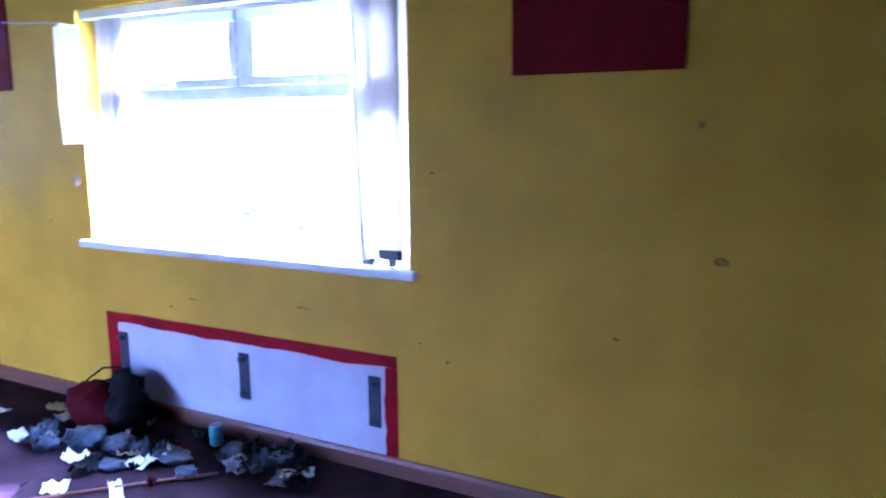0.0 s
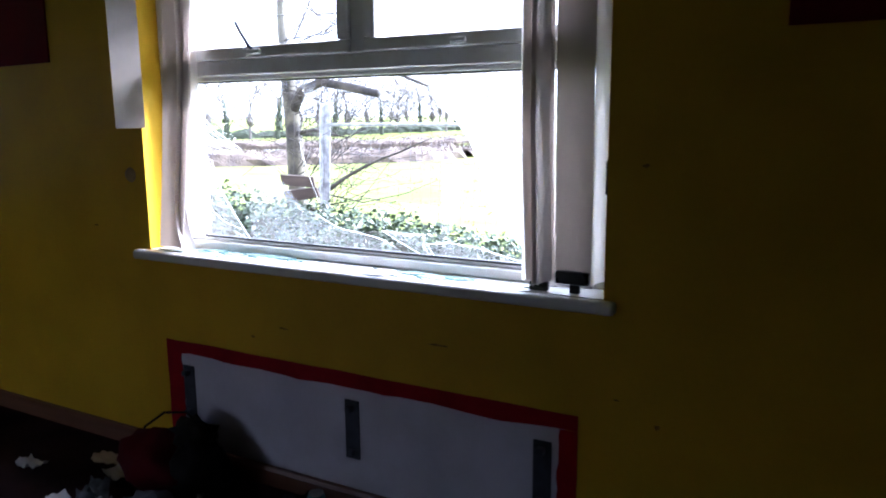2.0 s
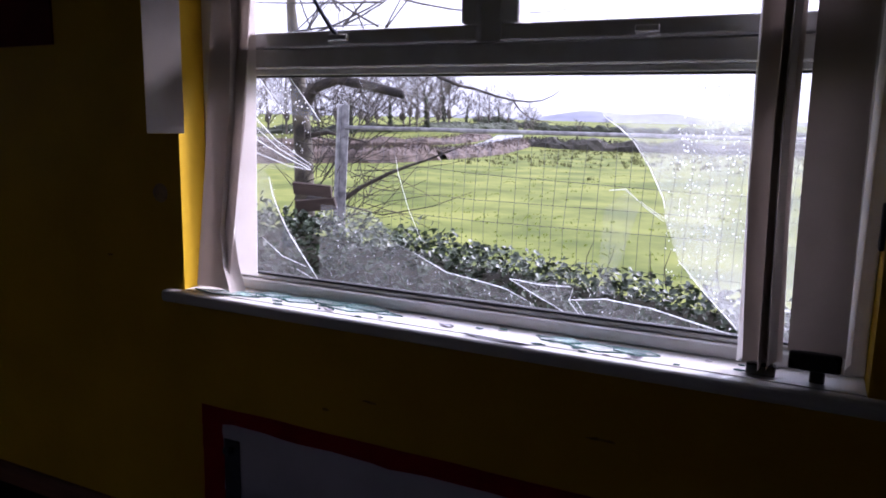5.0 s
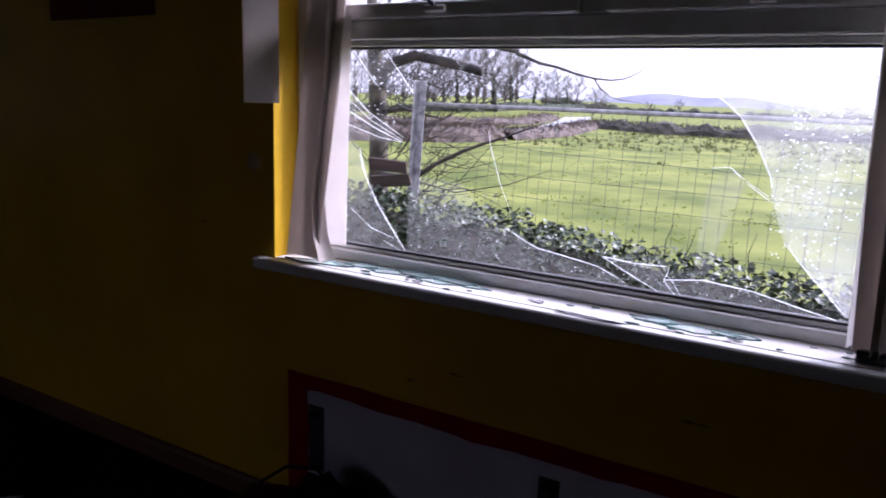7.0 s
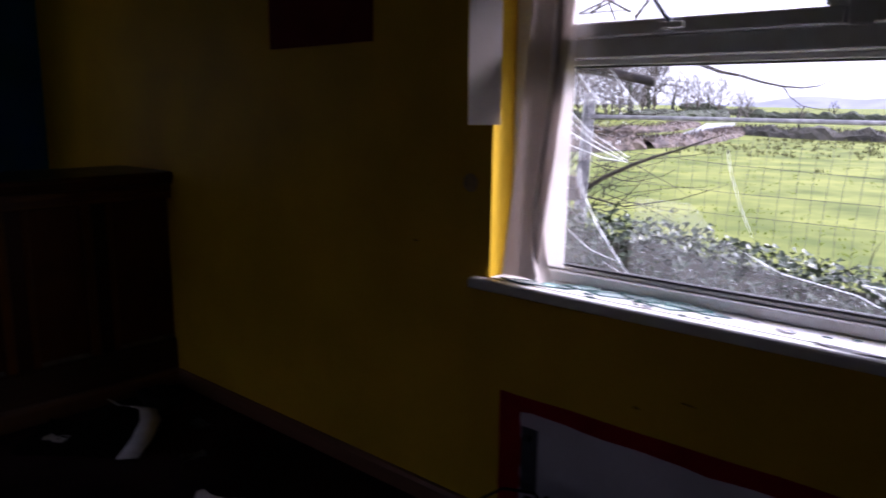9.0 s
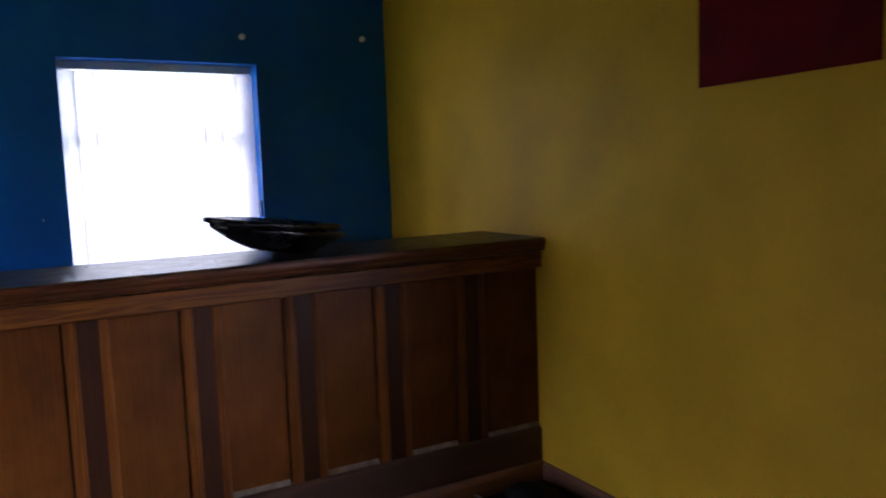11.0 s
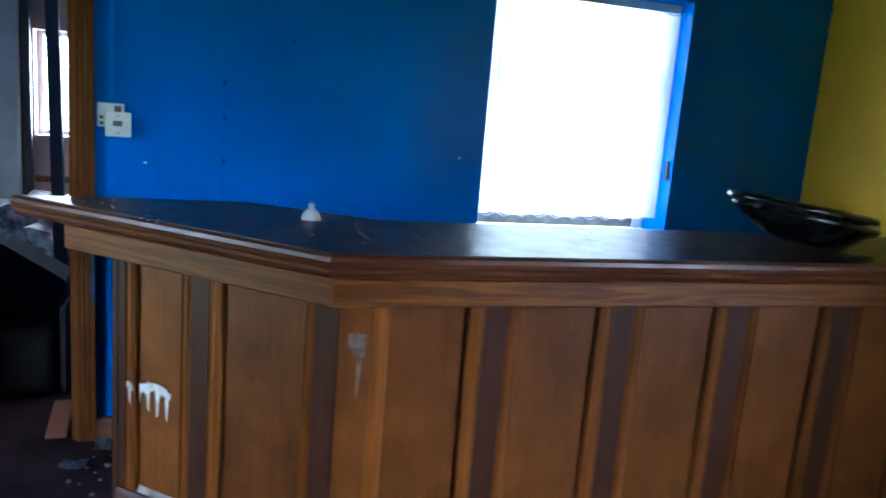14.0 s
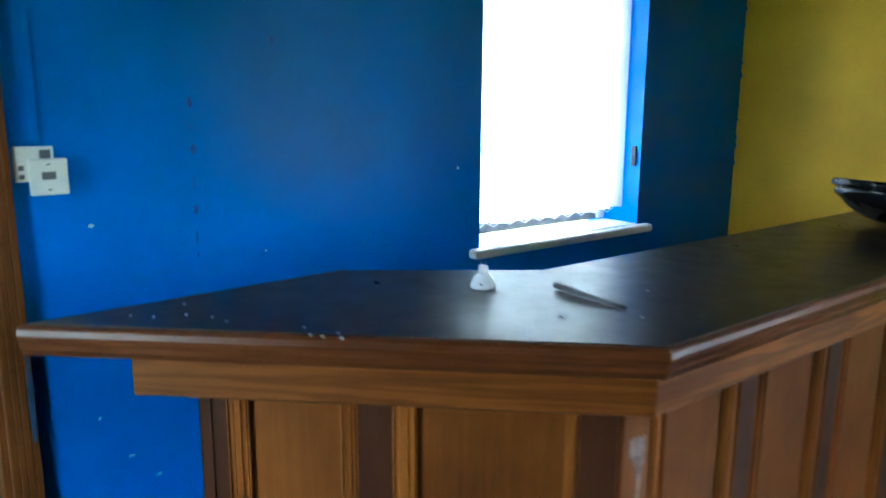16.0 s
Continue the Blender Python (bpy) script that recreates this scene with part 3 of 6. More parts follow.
shard([(-1.96, 1.52), (-1.905, 1.44), (-1.87, 1.52)], SHARDG)
shard([(-2.219, 0.926), (-2.21, 1.152), (-2.045, 1.149), (-1.958, 1.06), (-1.89, 1.036), (-1.79, 0.993), (-1.675, 0.977), (-1.613, 0.967), (-1.554, 0.943), (-1.53, 0.926)], SHARDG)
shard([(-1.603, 0.995), (-1.435, 0.993), (-1.438, 0.958), (-1.41, 0.926), (-1.452, 0.926), (-1.531, 0.961)], SHARDG)
shard([(-1.406, 0.926), (-1.435, 0.959), (-1.345, 0.972), (-1.231, 0.963), (-1.133, 0.942), (-1.06, 0.926)], SHARDG)
shard([(-1.373, 1.422), (-1.3, 1.367), (-1.257, 1.305), (-1.22, 1.232), (-1.214, 1.185), (-1.176, 1.088), (-1.108, 1.013), (-1.034, 0.935), (GX1, 0.926), (GX1, 1.52), (-1.43, 1.52)], SHARDR)
shard([(-1.36, 1.2), (-1.31, 1.245), (-1.272, 1.221), (-1.3, 1.12), (-1.34, 0.985), (-1.37, 0.975)], SHARDG)

CRACKS = (
    ((-2.434, 1.525), (-2.34, 1.416)), ((-2.318, 1.524), (-2.26, 1.458), (-2.208, 1.396)),
    ((-2.5, 1.44), (-2.458, 1.411), (-2.37, 1.337), (-2.24, 1.267)), ((-2.5, 1.36), (-2.457, 1.342), (-2.337, 1.287), (-2.243, 1.253)),
    ((-2.457, 1.38), (-2.36, 1.312), (-2.243, 1.258)), ((-2.5, 1.31), (-2.457, 1.299), (-2.326, 1.262), (-2.243, 1.253)),
    ((-2.401, 1.224), (-2.388, 1.17), (-2.366, 1.121), (-2.33, 1.06), (-2.288, 1.006), (-2.223, 0.926)),
    ((-2.431, 1.035), (-2.352, 0.981), (-2.266, 0.959)), ((-2.302, 0.948), (-2.233, 0.921)),
    ((-1.954, 1.305), (-1.946, 1.259), (-1.911, 1.16), (-1.871, 1.077)),
    ((-1.89, 1.036), (-1.79, 0.993), (-1.675, 0.977), (-1.613, 0.967), (-1.554, 0.943)),
    ((-1.603, 0.995), (-1.531, 0.961), (-1.452, 0.926)), ((-1.603, 0.995), (-1.511, 0.989), (-1.435, 0.993)),
    ((-1.428, 0.991), (-1.438, 0.954), (-1.407, 0.922)), ((-1.42, 0.96), (-1.395, 0.925)),
    ((-1.438, 0.958), (-1.345, 0.972), (-1.231, 0.963), (-1.133, 0.942), (-1.032, 0.922)),
    ((-1.373, 1.422), (-1.335, 1.398), (-1.3, 1.367), (-1.257, 1.305), (-1.22, 1.232), (-1.216, 1.21)),
    ((-1.272, 1.221), (-1.214, 1.185)), ((-1.268, 1.214), (-1.216, 1.179)), ((-1.176, 1.088), (-1.108, 1.013), (-1.034, 0.941)),
    ((-1.35, 1.245), (-1.31, 1.25), (-1.28, 1.225)),
)
for k, c in enumerate(CRACKS):
    w = 0.0007 if k == 9 else 0.001 if k % 3 else 0.0014
    part("crack_edge", tube(bmesh.new(), [(x, GY - 0.001, z) for x, z in c], [w * 0.5] + [w] * (len(c) - 2) + [w * 0.6], 5), EDGE, win)
bm = bmesh.new()
rng = random.Random(4)
for k in range(620):
    x, z = rng.uniform(-1.28, -0.95), 0.95 + 0.55 * rng.random() ** 0.7
    if x < -1.22 + 0.1 * abs(z - 1.2):
        continue
    s = rng.uniform(0.0006, 0.0019) * (1.0 if rng.random() < 0.85 else 1.6)
    bmesh.ops.create_icosphere(bm, subdivisions=1, radius=s, matrix=Matrix.LocRotScale((x, GY - 0.001, z), None, (1, 0.5, 1.2)))
for k in range(120):
    x, z = rng.uniform(-2.5, -2.25), rng.uniform(1.3, 1.51)
    bmesh.ops.create_icosphere(bm, subdivisions=1, radius=rng.uniform(0.001, 0.0024), matrix=Matrix.LocRotScale((x, GY - 0.001, z), None, (1, 0.5, 1.2)))
for k in range(150):
    x = rng.uniform(-2.2, -1.2)
    z = rng.uniform(0.935, 1.09 - 0.1 * (x + 2.2))
    bmesh.ops.create_icosphere(bm, subdivisions=1, radius=rng.uniform(0.0007, 0.0016), matrix=Matrix.LocRotScale((x, GY - 0.001, z), None, (1, 0.5, 1.2)))
tagged(part("raindrop", bm, EDGE, win), kind="stuff")
stay = part("casement_stay", tube(bmesh.new(), [(-2.19, 0.085, 1.73), (-2.16, 0.08, 1.69), (-2.125, 0.078, 1.645), (-2.11, 0.08, 1.632)], [0.006, 0.006, 0.007, 0.006], 8), DARKM, win, "dark metal casement stay")
part("stay_peg", boxed(-2.14, -2.075, 0.074, 0.09, 1.615, 1.632, 0.004), UPVC, stay)
part("window_handle", boxed(-1.30, -1.245, 0.076, 0.09, 1.612, 1.628, 0.004), UPVC, win)

sill = thing("window_sill", (WX0 + WX1) / 2, -0.04, 0.832, "white painted window sill littered with broken glass", "sill", kind="structure")
part("board", boxed(WX0 - 0.06, WX1 + 0.04, -0.045, -0.0025, 0.834, 0.872, 0.012, 3), SILLP, sill)
part("board", boxed(WX0 + 0.002, WX1 - 0.002, -0.0022, 0.29, 0.836, 0.8718), SILLP, sill)
part("latch", boxed(WX1 - 0.012, WX1 - 0.001, 0.02, 0.045, 1.165, 1.262, 0.004), DARKM, None)
tagged(bpy.data.objects["latch"], "dark metal catch screwed to the window reveal", "latch")


def slat(rows, width, bow, material, parent, name="slat", label="", cols=6):
    """A hanging strip: rows of (x, y, z, turn in degrees), with its width and its bow across."""
    bm = bmesh.new()
    for side in (0, 1):
        grid = []
        for x, y, z, a in rows:
            c, s = math.cos(radians(a)), math.sin(radians(a))
            line = []
            for k in range(cols + 1):
                u = (k / cols - 0.5) * width
                v = bow * (1 - (2 * k / cols - 1) ** 2) + (0.0012 if side else 0)
                line.append(bm.verts.new((x + c * u - s * v, y + s * u + c * v, z)))
            grid.append(line)
        for r0, r1 in zip(grid, grid[1:]):
            for k in range(cols):
                bm.faces.new((r0[k], r0[k + 1], r1[k + 1], r1[k]))
    bmesh.ops.remove_doubles(bm, verts=bm.verts, dist=1e-5)
    return part(name, bm, material, parent, label, smooth=True)


blind = thing("vertical_blind", -1.7, 0.045, 1.95, "torn cream vertical blind with a few hanging slats", "blind")
part("headrail", boxed(WX0 + 0.01, WX1 - 0.01, 0.02, 0.07, 1.945, 1.985, 0.004), UPVC, blind)
slat([(-2.43, 0.045, 1.945, 6), (-2.455, 0.04, 1.65, 4), (-2.49, 0.03, 1.25, 0), (-2.532, 0.02, 0.884, -4)], 0.135, 0.006, SLATC, blind)
slat([(-2.42, 0.05, 1.945, 40), (-2.42, 0.045, 1.65, 50), (-2.435, 0.04, 1.4, 62), (-2.46, 0.035, 1.2, 75), (-2.475, 0.03, 1.06, 80), (-2.46, 0.025, 0.96, 70), (-2.43, 0.02, 0.881, 60)], 0.05, 0.008, SLATC, blind)
slat([(-2.44, 0.085, 1.945, 8), (-2.445, 0.085, 1.5, 6), (-2.45, 0.085, 1.2, 2), (-2.45, 0.082, 0.922, 0)], 0.085, 0.004, SLATS, blind)
sh = slat([(-0.99, 0.04, 1.945, 20), (-0.988, 0.04, 1.6, 24), (-0.985, 0.035, 1.25, 28), (-0.968, 0.03, 0.9, 30)], 0.09, 0.012, SLATC, blind)
slat([(-1.005, 0.06, 1.945, 55), (-1.005, 0.06, 1.5, 58), (-0.995, 0.055, 0.9, 62)], 0.1, 0.01, SLATW, blind)
slat([(-0.965, 0.03, 1.945, 70), (-0.965, 0.03, 1.5, 70), (-0.955, 0.03, 0.905, 66)], 0.09, 0.01, SLATC, blind)
sd = slat([(-0.875, 0.03, 1.945, 4), (-0.873, 0.03, 1.5, 3), (-0.87, 0.028, 1.2, 2), (-0.866, 0.025, 0.935, 0)], 0.11, 0.01, SLATC, blind)
part("weight", boxed(-0.918, -0.816, 0.012, 0.042, 0.9, 0.938, 0.005), BLACKP, sd, "black plastic bottom weight")
part("weight_clip", boxed(-0.875, -0.845, 0.018, 0.036, 0.873, 0.899, 0.004), BLACKP, sd)
part("weight", boxed(-1.0, -0.94, 0.012, 0.034, 0.873, 0.9, 0.004), BLACKP, sh, "black plastic bottom weight")
for k in range(2):
    dx = 0.014 * k
    slat([(-0.975 + dx, 0.02 - 0.004 * k, 1.945, 78 + 3 * k), (-0.978 + dx, 0.02 - 0.004 * k, 1.4, 80 + 2 * k), (-0.962 + dx, 0.016 - 0.003 * k, 0.895 + 0.004 * k, 74 + 4 * k)], 0.085, 0.007, SLATC, blind)
slat([(-0.80, 0.07, 1.945, 75), (-0.80, 0.07, 1.4, 76), (-0.80, 0.07, 0.9, 78)], 0.1, 0.006, SLATW, blind)

loose = thing("hanging_blind_slat", -2.59, -0.1, 1.35, "grey-white loose blind slat hanging beside the window", "blind slat")
slat([(-2.617, -0.062, 1.9, 63), (-2.616, -0.061, 1.6, 63), (-2.615, -0.061, 1.352, 63)], 0.107, 0.002, SLATC, loose)
part("bracket", boxed(-2.632, -2.60, -0.104, -0.001, 1.9, 1.915, 0.003), UPVC, loose)
bm = tube(bmesh.new(), [(-3.2, -0.006, 1.97), (-3.0, -0.02, 1.95), (-2.8, -0.06, 1.935), (-2.616, -0.09, 1.918)], 0.003, 6)
tagged(part("blind_cord", bm, PAPER), "slack white cord from the loose blind slat", "cord")

# glass lying on the sill
rng = random.Random(11)


def flat_shard(x, y, z, r, n, seed, material=SHARDS, thick=0.004, tilt=0.0):
    g = random.Random(seed)
    pts = []
    for k in range(n):
        a = 2 * math.pi * k / n + g.uniform(-0.35, 0.35)
        q = r * g.uniform(0.55, 1.15)
        pts.append((x + q * math.cos(a) * 1.5, y + q * math.sin(a) * 0.55, z + tilt * math.cos(a)))
    bm = prism(bmesh.new(), pts, (0, 0, thick))
    bm.normal_update()
    for f in bm.faces:
        f.material_index = 1 if abs(f.normal.z) < 0.5 else 0
    return bm


SHARD_SPOTS = ((-2.40, 0.035, 0.055), (-2.31, 0.055, 0.05), (-2.22, 0.05, 0.06), (-2.13, 0.06, 0.055), (-2.06, 0.045, 0.065), (-2.00, 0.06, 0.045), (-1.93, 0.05, 0.03), (-1.42, 0.03, 0.05), (-1.33, 0.035, 0.085), (-1.24, 0.03, 0.045), (-2.48, 0.02, 0.075))
for k, (x, y, r) in enumerate(SHARD_SPOTS):
    z = 0.8735 + 0.0045 * (k % 2)
    o = tagged(part("glass_fragment", flat_shard(x, y, z, r * 1.1, 4 + k % 2, 30 + k), [SHARDS, GEDGE]), "jagged greenish glass fragment lying on the sill", "broken glass", "broken glass on the sill")
    o.visible_shadow = False
for k in range(46):
    x, y = rng.uniform(-2.4, -0.95), rng.uniform(-0.02, 0.085)
    tagged(part("glass_crumb", flat_shard(x, y, 0.8735, rng.uniform(0.005, 0.014), 4, 100 + k, thick=0.003), [SHARDS, GEDGE] if k % 3 else [PLASTER, PLASTER]), "small crumb of broken glass on the sill", "broken glass", "broken glass on the sill")
bm = bmesh.new()
pts = [(-1.66, -0.02), (-1.60, -0.035), (-1.50, -0.03), (-1.455, -0.01), (-1.49, 0.02), (-1.56, 0.03), (-1.63, 0.012)]
prism(bm, [(x, y, 0.8735 + 0.006 * math.sin(x * 40)) for x, y in pts], (0, 0, 0.003))
tagged(part("torn_paper", bm, PAPER), "torn white paper lying on the sill edge", "paper")

# ---------------------------------------------------------------- blue wall window with its blind
bwin = thing("window_2", BX - 0.2, (BY0 + BY1) / 2, BZ0, "white window in the blue wall behind a blind", "window", kind="structure")
for y0, y1 in ((BY0 + 0.002, BY0 + 0.06), (BY1 - 0.06, BY1 - 0.002)):
    part("frame_side", boxed(BX - 0.25, BX - 0.19, y0, y1, BZ0 + 0.04, BZ1 - 0.002, 0.005), UPVC, bwin)
part("frame_head", boxed(BX - 0.25, BX - 0.19, BY0 + 0.062, BY1 - 0.062, BZ1 - 0.06, BZ1 - 0.002, 0.005), UPVC, bwin)
part("frame_bottom", boxed(BX - 0.25, BX - 0.19, BY0 + 0.062, BY1 - 0.062, BZ0 + 0.04, BZ0 + 0.105, 0.005), SHADEP, bwin, "bottom frame coloured grey for its shade")
part("transom", boxed(BX - 0.25, BX - 0.19, BY0 + 0.062, BY1 - 0.062, 1.56, 1.62, 0.005), UPVC, bwin)
for z0, z1 in ((BZ0 + 0.106, 1.559), (1.621, BZ1 - 0.061)):
    p = part("pane", boxed(BX - 0.224, BX - 0.22, BY0 + 0.061, BY1 - 0.061, z0, z1), PANE, bwin)
    p.visible_shadow = False
s2 = thing("window_sill_2", BX, (BY0 + BY1) / 2, BZ0, "rounded white sill under the blue wall window", "sill", kind="structure")
part("board", boxed(BX + 0.0025, BX + 0.055, BY0 - 0.06, BY1 + 0.05, BZ0 + 0.002, BZ0 + 0.038, 0.013, 3), SILLP, s2)
part("board", boxed(BX - 0.19, BX + 0.0022, BY0 + 0.002, BY1 - 0.002, BZ0 + 0.004, BZ0 + 0.0378), SILLP, s2)
bl2 = thing("vertical_blind", BX - 0.1, (BY0 + BY1) / 2, BZ0 + 0.06, "closed white vertical blind glowing with daylight", "blind")
part("headrail", boxed(BX - 0.13, BX - 0.08, BY0 + 0.01, BY1 - 0.01, BZ1 - 0.045, BZ1 - 0.004, 0.004), UPVC, bl2)
for k in range(11):
    y = BY0 + 0.035 + k * 0.0875
    w = 0.098
    slat([(BX - 0.105, y, BZ1 - 0.05, 74), (BX - 0.105, y, 1.4, 74 + 3 * math.sin(k)), (BX - 0.105, y, 0.962 + 0.006 * math.sin(k * 2.1), 74 + 5 * math.sin(k * 1.7))], w, 0.005, SLATW, bl2)
for k in range(10):
    y = BY0 + 0.035 + (k + 0.5) * 0.0875
    part("bottom_chain", tube(bmesh.new(), [(BX - 0.105, y - 0.04, 0.965), (BX - 0.105, y, 0.947), (BX - 0.105, y + 0.04, 0.965)], 0.0018, 5), PLASTIC, bl2)
tagged(part("latch", boxed(BX - 0.045, BX - 0.02, BY1 - 0.012, BY1 - 0.001, 1.16, 1.25, 0.004), DARKM), "dark metal catch on the blue window reveal", "latch")

w4 = thing("window_4", (SX0 + SX1) / 2, -5.9, SZ0, "plain white full-length window in the back wall", "window", kind="structure")
for x0, x1, z0, z1 in ((SX0 + 0.002, SX0 + 0.06, SZ0 + 0.002, SZ1 - 0.002), (SX1 - 0.06, SX1 - 0.002, SZ0 + 0.002, SZ1 - 0.002), (SX0 + 0.062, SX1 - 0.062, SZ0 + 0.002, SZ0 + 0.06), (SX0 + 0.062, SX1 - 0.062, SZ1 - 0.06, SZ1 - 0.002)):
    part("window_frame", boxed(x0, x1, -5.93, -5.87, z0, z1, 0.004), UPVC, w4)

# ---------------------------------------------------------------- bar counter
NOSE = [(-4.56, -0.002), (-4.56, -2.585), (-5.29, -3.368)]
FACE = offset(NOSE, -0.062)
FACE = [tuple(p) for p in FACE]
PFACE = [FACE[0]] + [tuple(p) for p in offset(NOSE, -0.127)[1:]]        # the panelling, set back under the apron
bar = thing("bar_counter", -4.8, -1.5, 0, "brown panelled wooden bar counter with a dark top", "bar counter")
top = [(-4.572, -0.002), (-4.572, -2.580), (-5.292, -3.352), (-5.327, -2.728), (-5.06, -2.36), (-5.06, -0.002)]
part("top_board", prism(bmesh.new(), [(x, y, 1.046) for x, y in top], (0, 0, 0.034)), WTOP, bar, "dark stained bar top with scratches")
NPROF = [(-0.011, 1.0785), (-0.006, 1.0775), (-0.001, 1.072), (0.001, 1.062), (-0.001, 1.052), (-0.005, 1.045), (-0.006, 1.036), (-0.012, 1.024), (-0.03, 1.019), (-0.05, 1.019), (-0.05, 1.045), (-0.011, 1.045)]
APR = [FACE[0], FACE[1], tuple(Vector(FACE[1]) + (Vector(FACE[2]) - Vector(FACE[1])).normalized() * 0.866)]
APROF = [(0.0, 0.950), (0.026, 0.950), (0.03, 0.954), (0.03, 1.015), (0.027, 1.0185), (0.0, 1.0185)]
for k in range(2):
    part("nosing", sweep_one(bmesh.new(), NOSE, NPROF, k), (WNOSE, WNOSED)[k], bar, "rounded glossy brown nosing")
    part("apron", sweep_one(bmesh.new(), APR, APROF, k), (WAPRON, WAPROND)[k], bar, "golden pine apron board")
PEND = tuple(Vector(PFACE[1]) + (Vector(PFACE[2]) - Vector(PFACE[1])).normalized() * 0.744)
RUN = [PFACE[0], PFACE[1], PEND]
TOE = [FACE[0], FACE[1], tuple(Vector(FACE[1]) + (Vector(FACE[2]) - Vector(FACE[1])).normalized() * 0.75)]
part("skirting", sweep(bmesh.new(), TOE, [(-0.07, 0.0), (0.034, 0.0), (0.034, 0.066), (0.028, 0.08), (-0.07, 0.082)]), WSKIRTY, bar)
part("bottom_rail", sweep(bmesh.new(), RUN, [(-0.018, 0.083), (0.012, 0.083), (0.012, 0.222), (0.004, 0.23), (-0.018, 0.238)]), WBASE, bar)
part("backing", sweep(bmesh.new(), RUN, [(-0.03, 0.0), (-0.019, 0.0), (-0.019, 1.018), (-0.03, 1.018)]), WSTILE, bar)
inner = [tuple(p) for p in offset(RUN, -0.3)]
part("back_board", sweep(bmesh.new(), [inner[0], inner[1], inner[2]], [(0, 0), (0.02, 0), (0.02, 1.029), (0, 1.029)]), WBASE, bar)


def face_box(bm, a, d, s0, s1, o0, o1, z0, z1, bev=0.0):
    """A block on a face that starts at a and runs along d; s along it, o out of it."""
    d = Vector((d[0], d[1], 0)).normalized()
    n = Vector((-d.y, d.x, 0))
    r = bmesh.ops.create_cube(bm, size=1)
    for v in r["verts"]:
        c = v.co + Vector((0.5, 0.5, 0.5))
        p = Vector((a[0], a[1], 0)) + d * (s0 + (s1 - s0) * c.x) + n * (o0 + (o1 - o0) * c.y)
        v.co = Vector((p.x, p.y, z0 + (z1 - z0) * c.z))
    if bev:
        bmesh.ops.bevel(bm, geom=list({e for v in r["verts"] for e in v.link_edges}), offset=bev, segments=2, affect="EDGES", profile=0.5)
    return bm


def bay(a, d, s0, s1, pieces):
    for kind, q0, q1 in pieces:
        if kind == "panel":
            part("panel", face_box(bmesh.new(), a, d, q0, q1, -0.018, -0.008, 0.24, 0.961), WPANEL, bar)
            bm = bmesh.new()
            dd = Vector((d[0], d[1], 0)).normalized()
            n = Vector((-dd.y, dd.x, 0))
            o = Vector((a[0], a[1], 0))
            tri = [o + dd * (q0 + 0.004) + n * -0.0075 + Vector((0, 0, 0.256)), o + dd * (q0 + 0.004) + n * -0.0075 + Vector((0, 0, 0.2385)), o + dd * (q0 + 0.004) + n * 0.006 + Vector((0, 0, 0.2385))]
            part("dusty_ledge", prism(bm, tri, dd * (q1 - q0 - 0.008)), DUST, bar, "pale dusty ledge moulding")
        elif kind == "strip":
            part("stile", face_box(bmesh.new(), a, d, q0, q1, -0.018, 0.003, 0.24, 0.961, 0.002), WSTILE, bar, "dark stile")
        elif kind == "post":
            part("stile", face_box(bmesh.new(), a, d, q0, q1, -0.018, 0.004, 0.24, 0.961, 0.002), WPANEL, bar)
        else:
            bm = bmesh.new()
            face_box(bm, a, d, q0, q1, -0.018, 0.003, 0.24, 0.961, 0.004)
            w = q1 - q0
            face_box(bm, a, d, q0 + w * 0.3, q1 - w * 0.3, 0.0, 0.0055, 0.24, 0.961, 0.002)
            part("bead", bm, WBEAD, bar)


SP, S0 = 0.3595, 2.138
pieces, lo = [], 0.0
for k in range(5, -1, -1):
    c = S0 - SP * k
    pieces += [("panel", lo + 0.001, c - 0.062), ("bead", c - 0.061, c - 0.037), ("strip", c - 0.036, c + 0.034), ("bead", c + 0.035, c + 0.068)]
    lo = c + 0.078
D1 = Vector(PFACE[1]) - Vector(PFACE[0])
L1 = D1.length
pieces += [("panel", lo, L1 - 0.118), ("bead", L1 - 0.117, L1 - 0.08), ("post", L1 - 0.079, L1 - 0.001)]
bay(PFACE[0], tuple(D1), 0, L1, pieces)
D2 = Vector(PFACE[2]) - Vector(PFACE[1])
bay(PFACE[1], tuple(D2), 0, 0.75, [("strip", 0.004, 0.074), ("bead", 0.075, 0.093), ("panel", 0.094, 0.360), ("bead", 0.366, 0.403), ("strip", 0.404, 0.474), ("bead", 0.475, 0.499), ("panel", 0.500, 0.672), ("bead", 0.678, 0.712), ("strip", 0.713, 0.743)])
part("end_board", face_box(bmesh.new(), PEND, tuple(D2), 0.001, 0.022, -0.30, 0.003, 0.083, 1.018, 0.002), WSTILE, bar)

# white daubs on the panelling
g = random.Random(8)


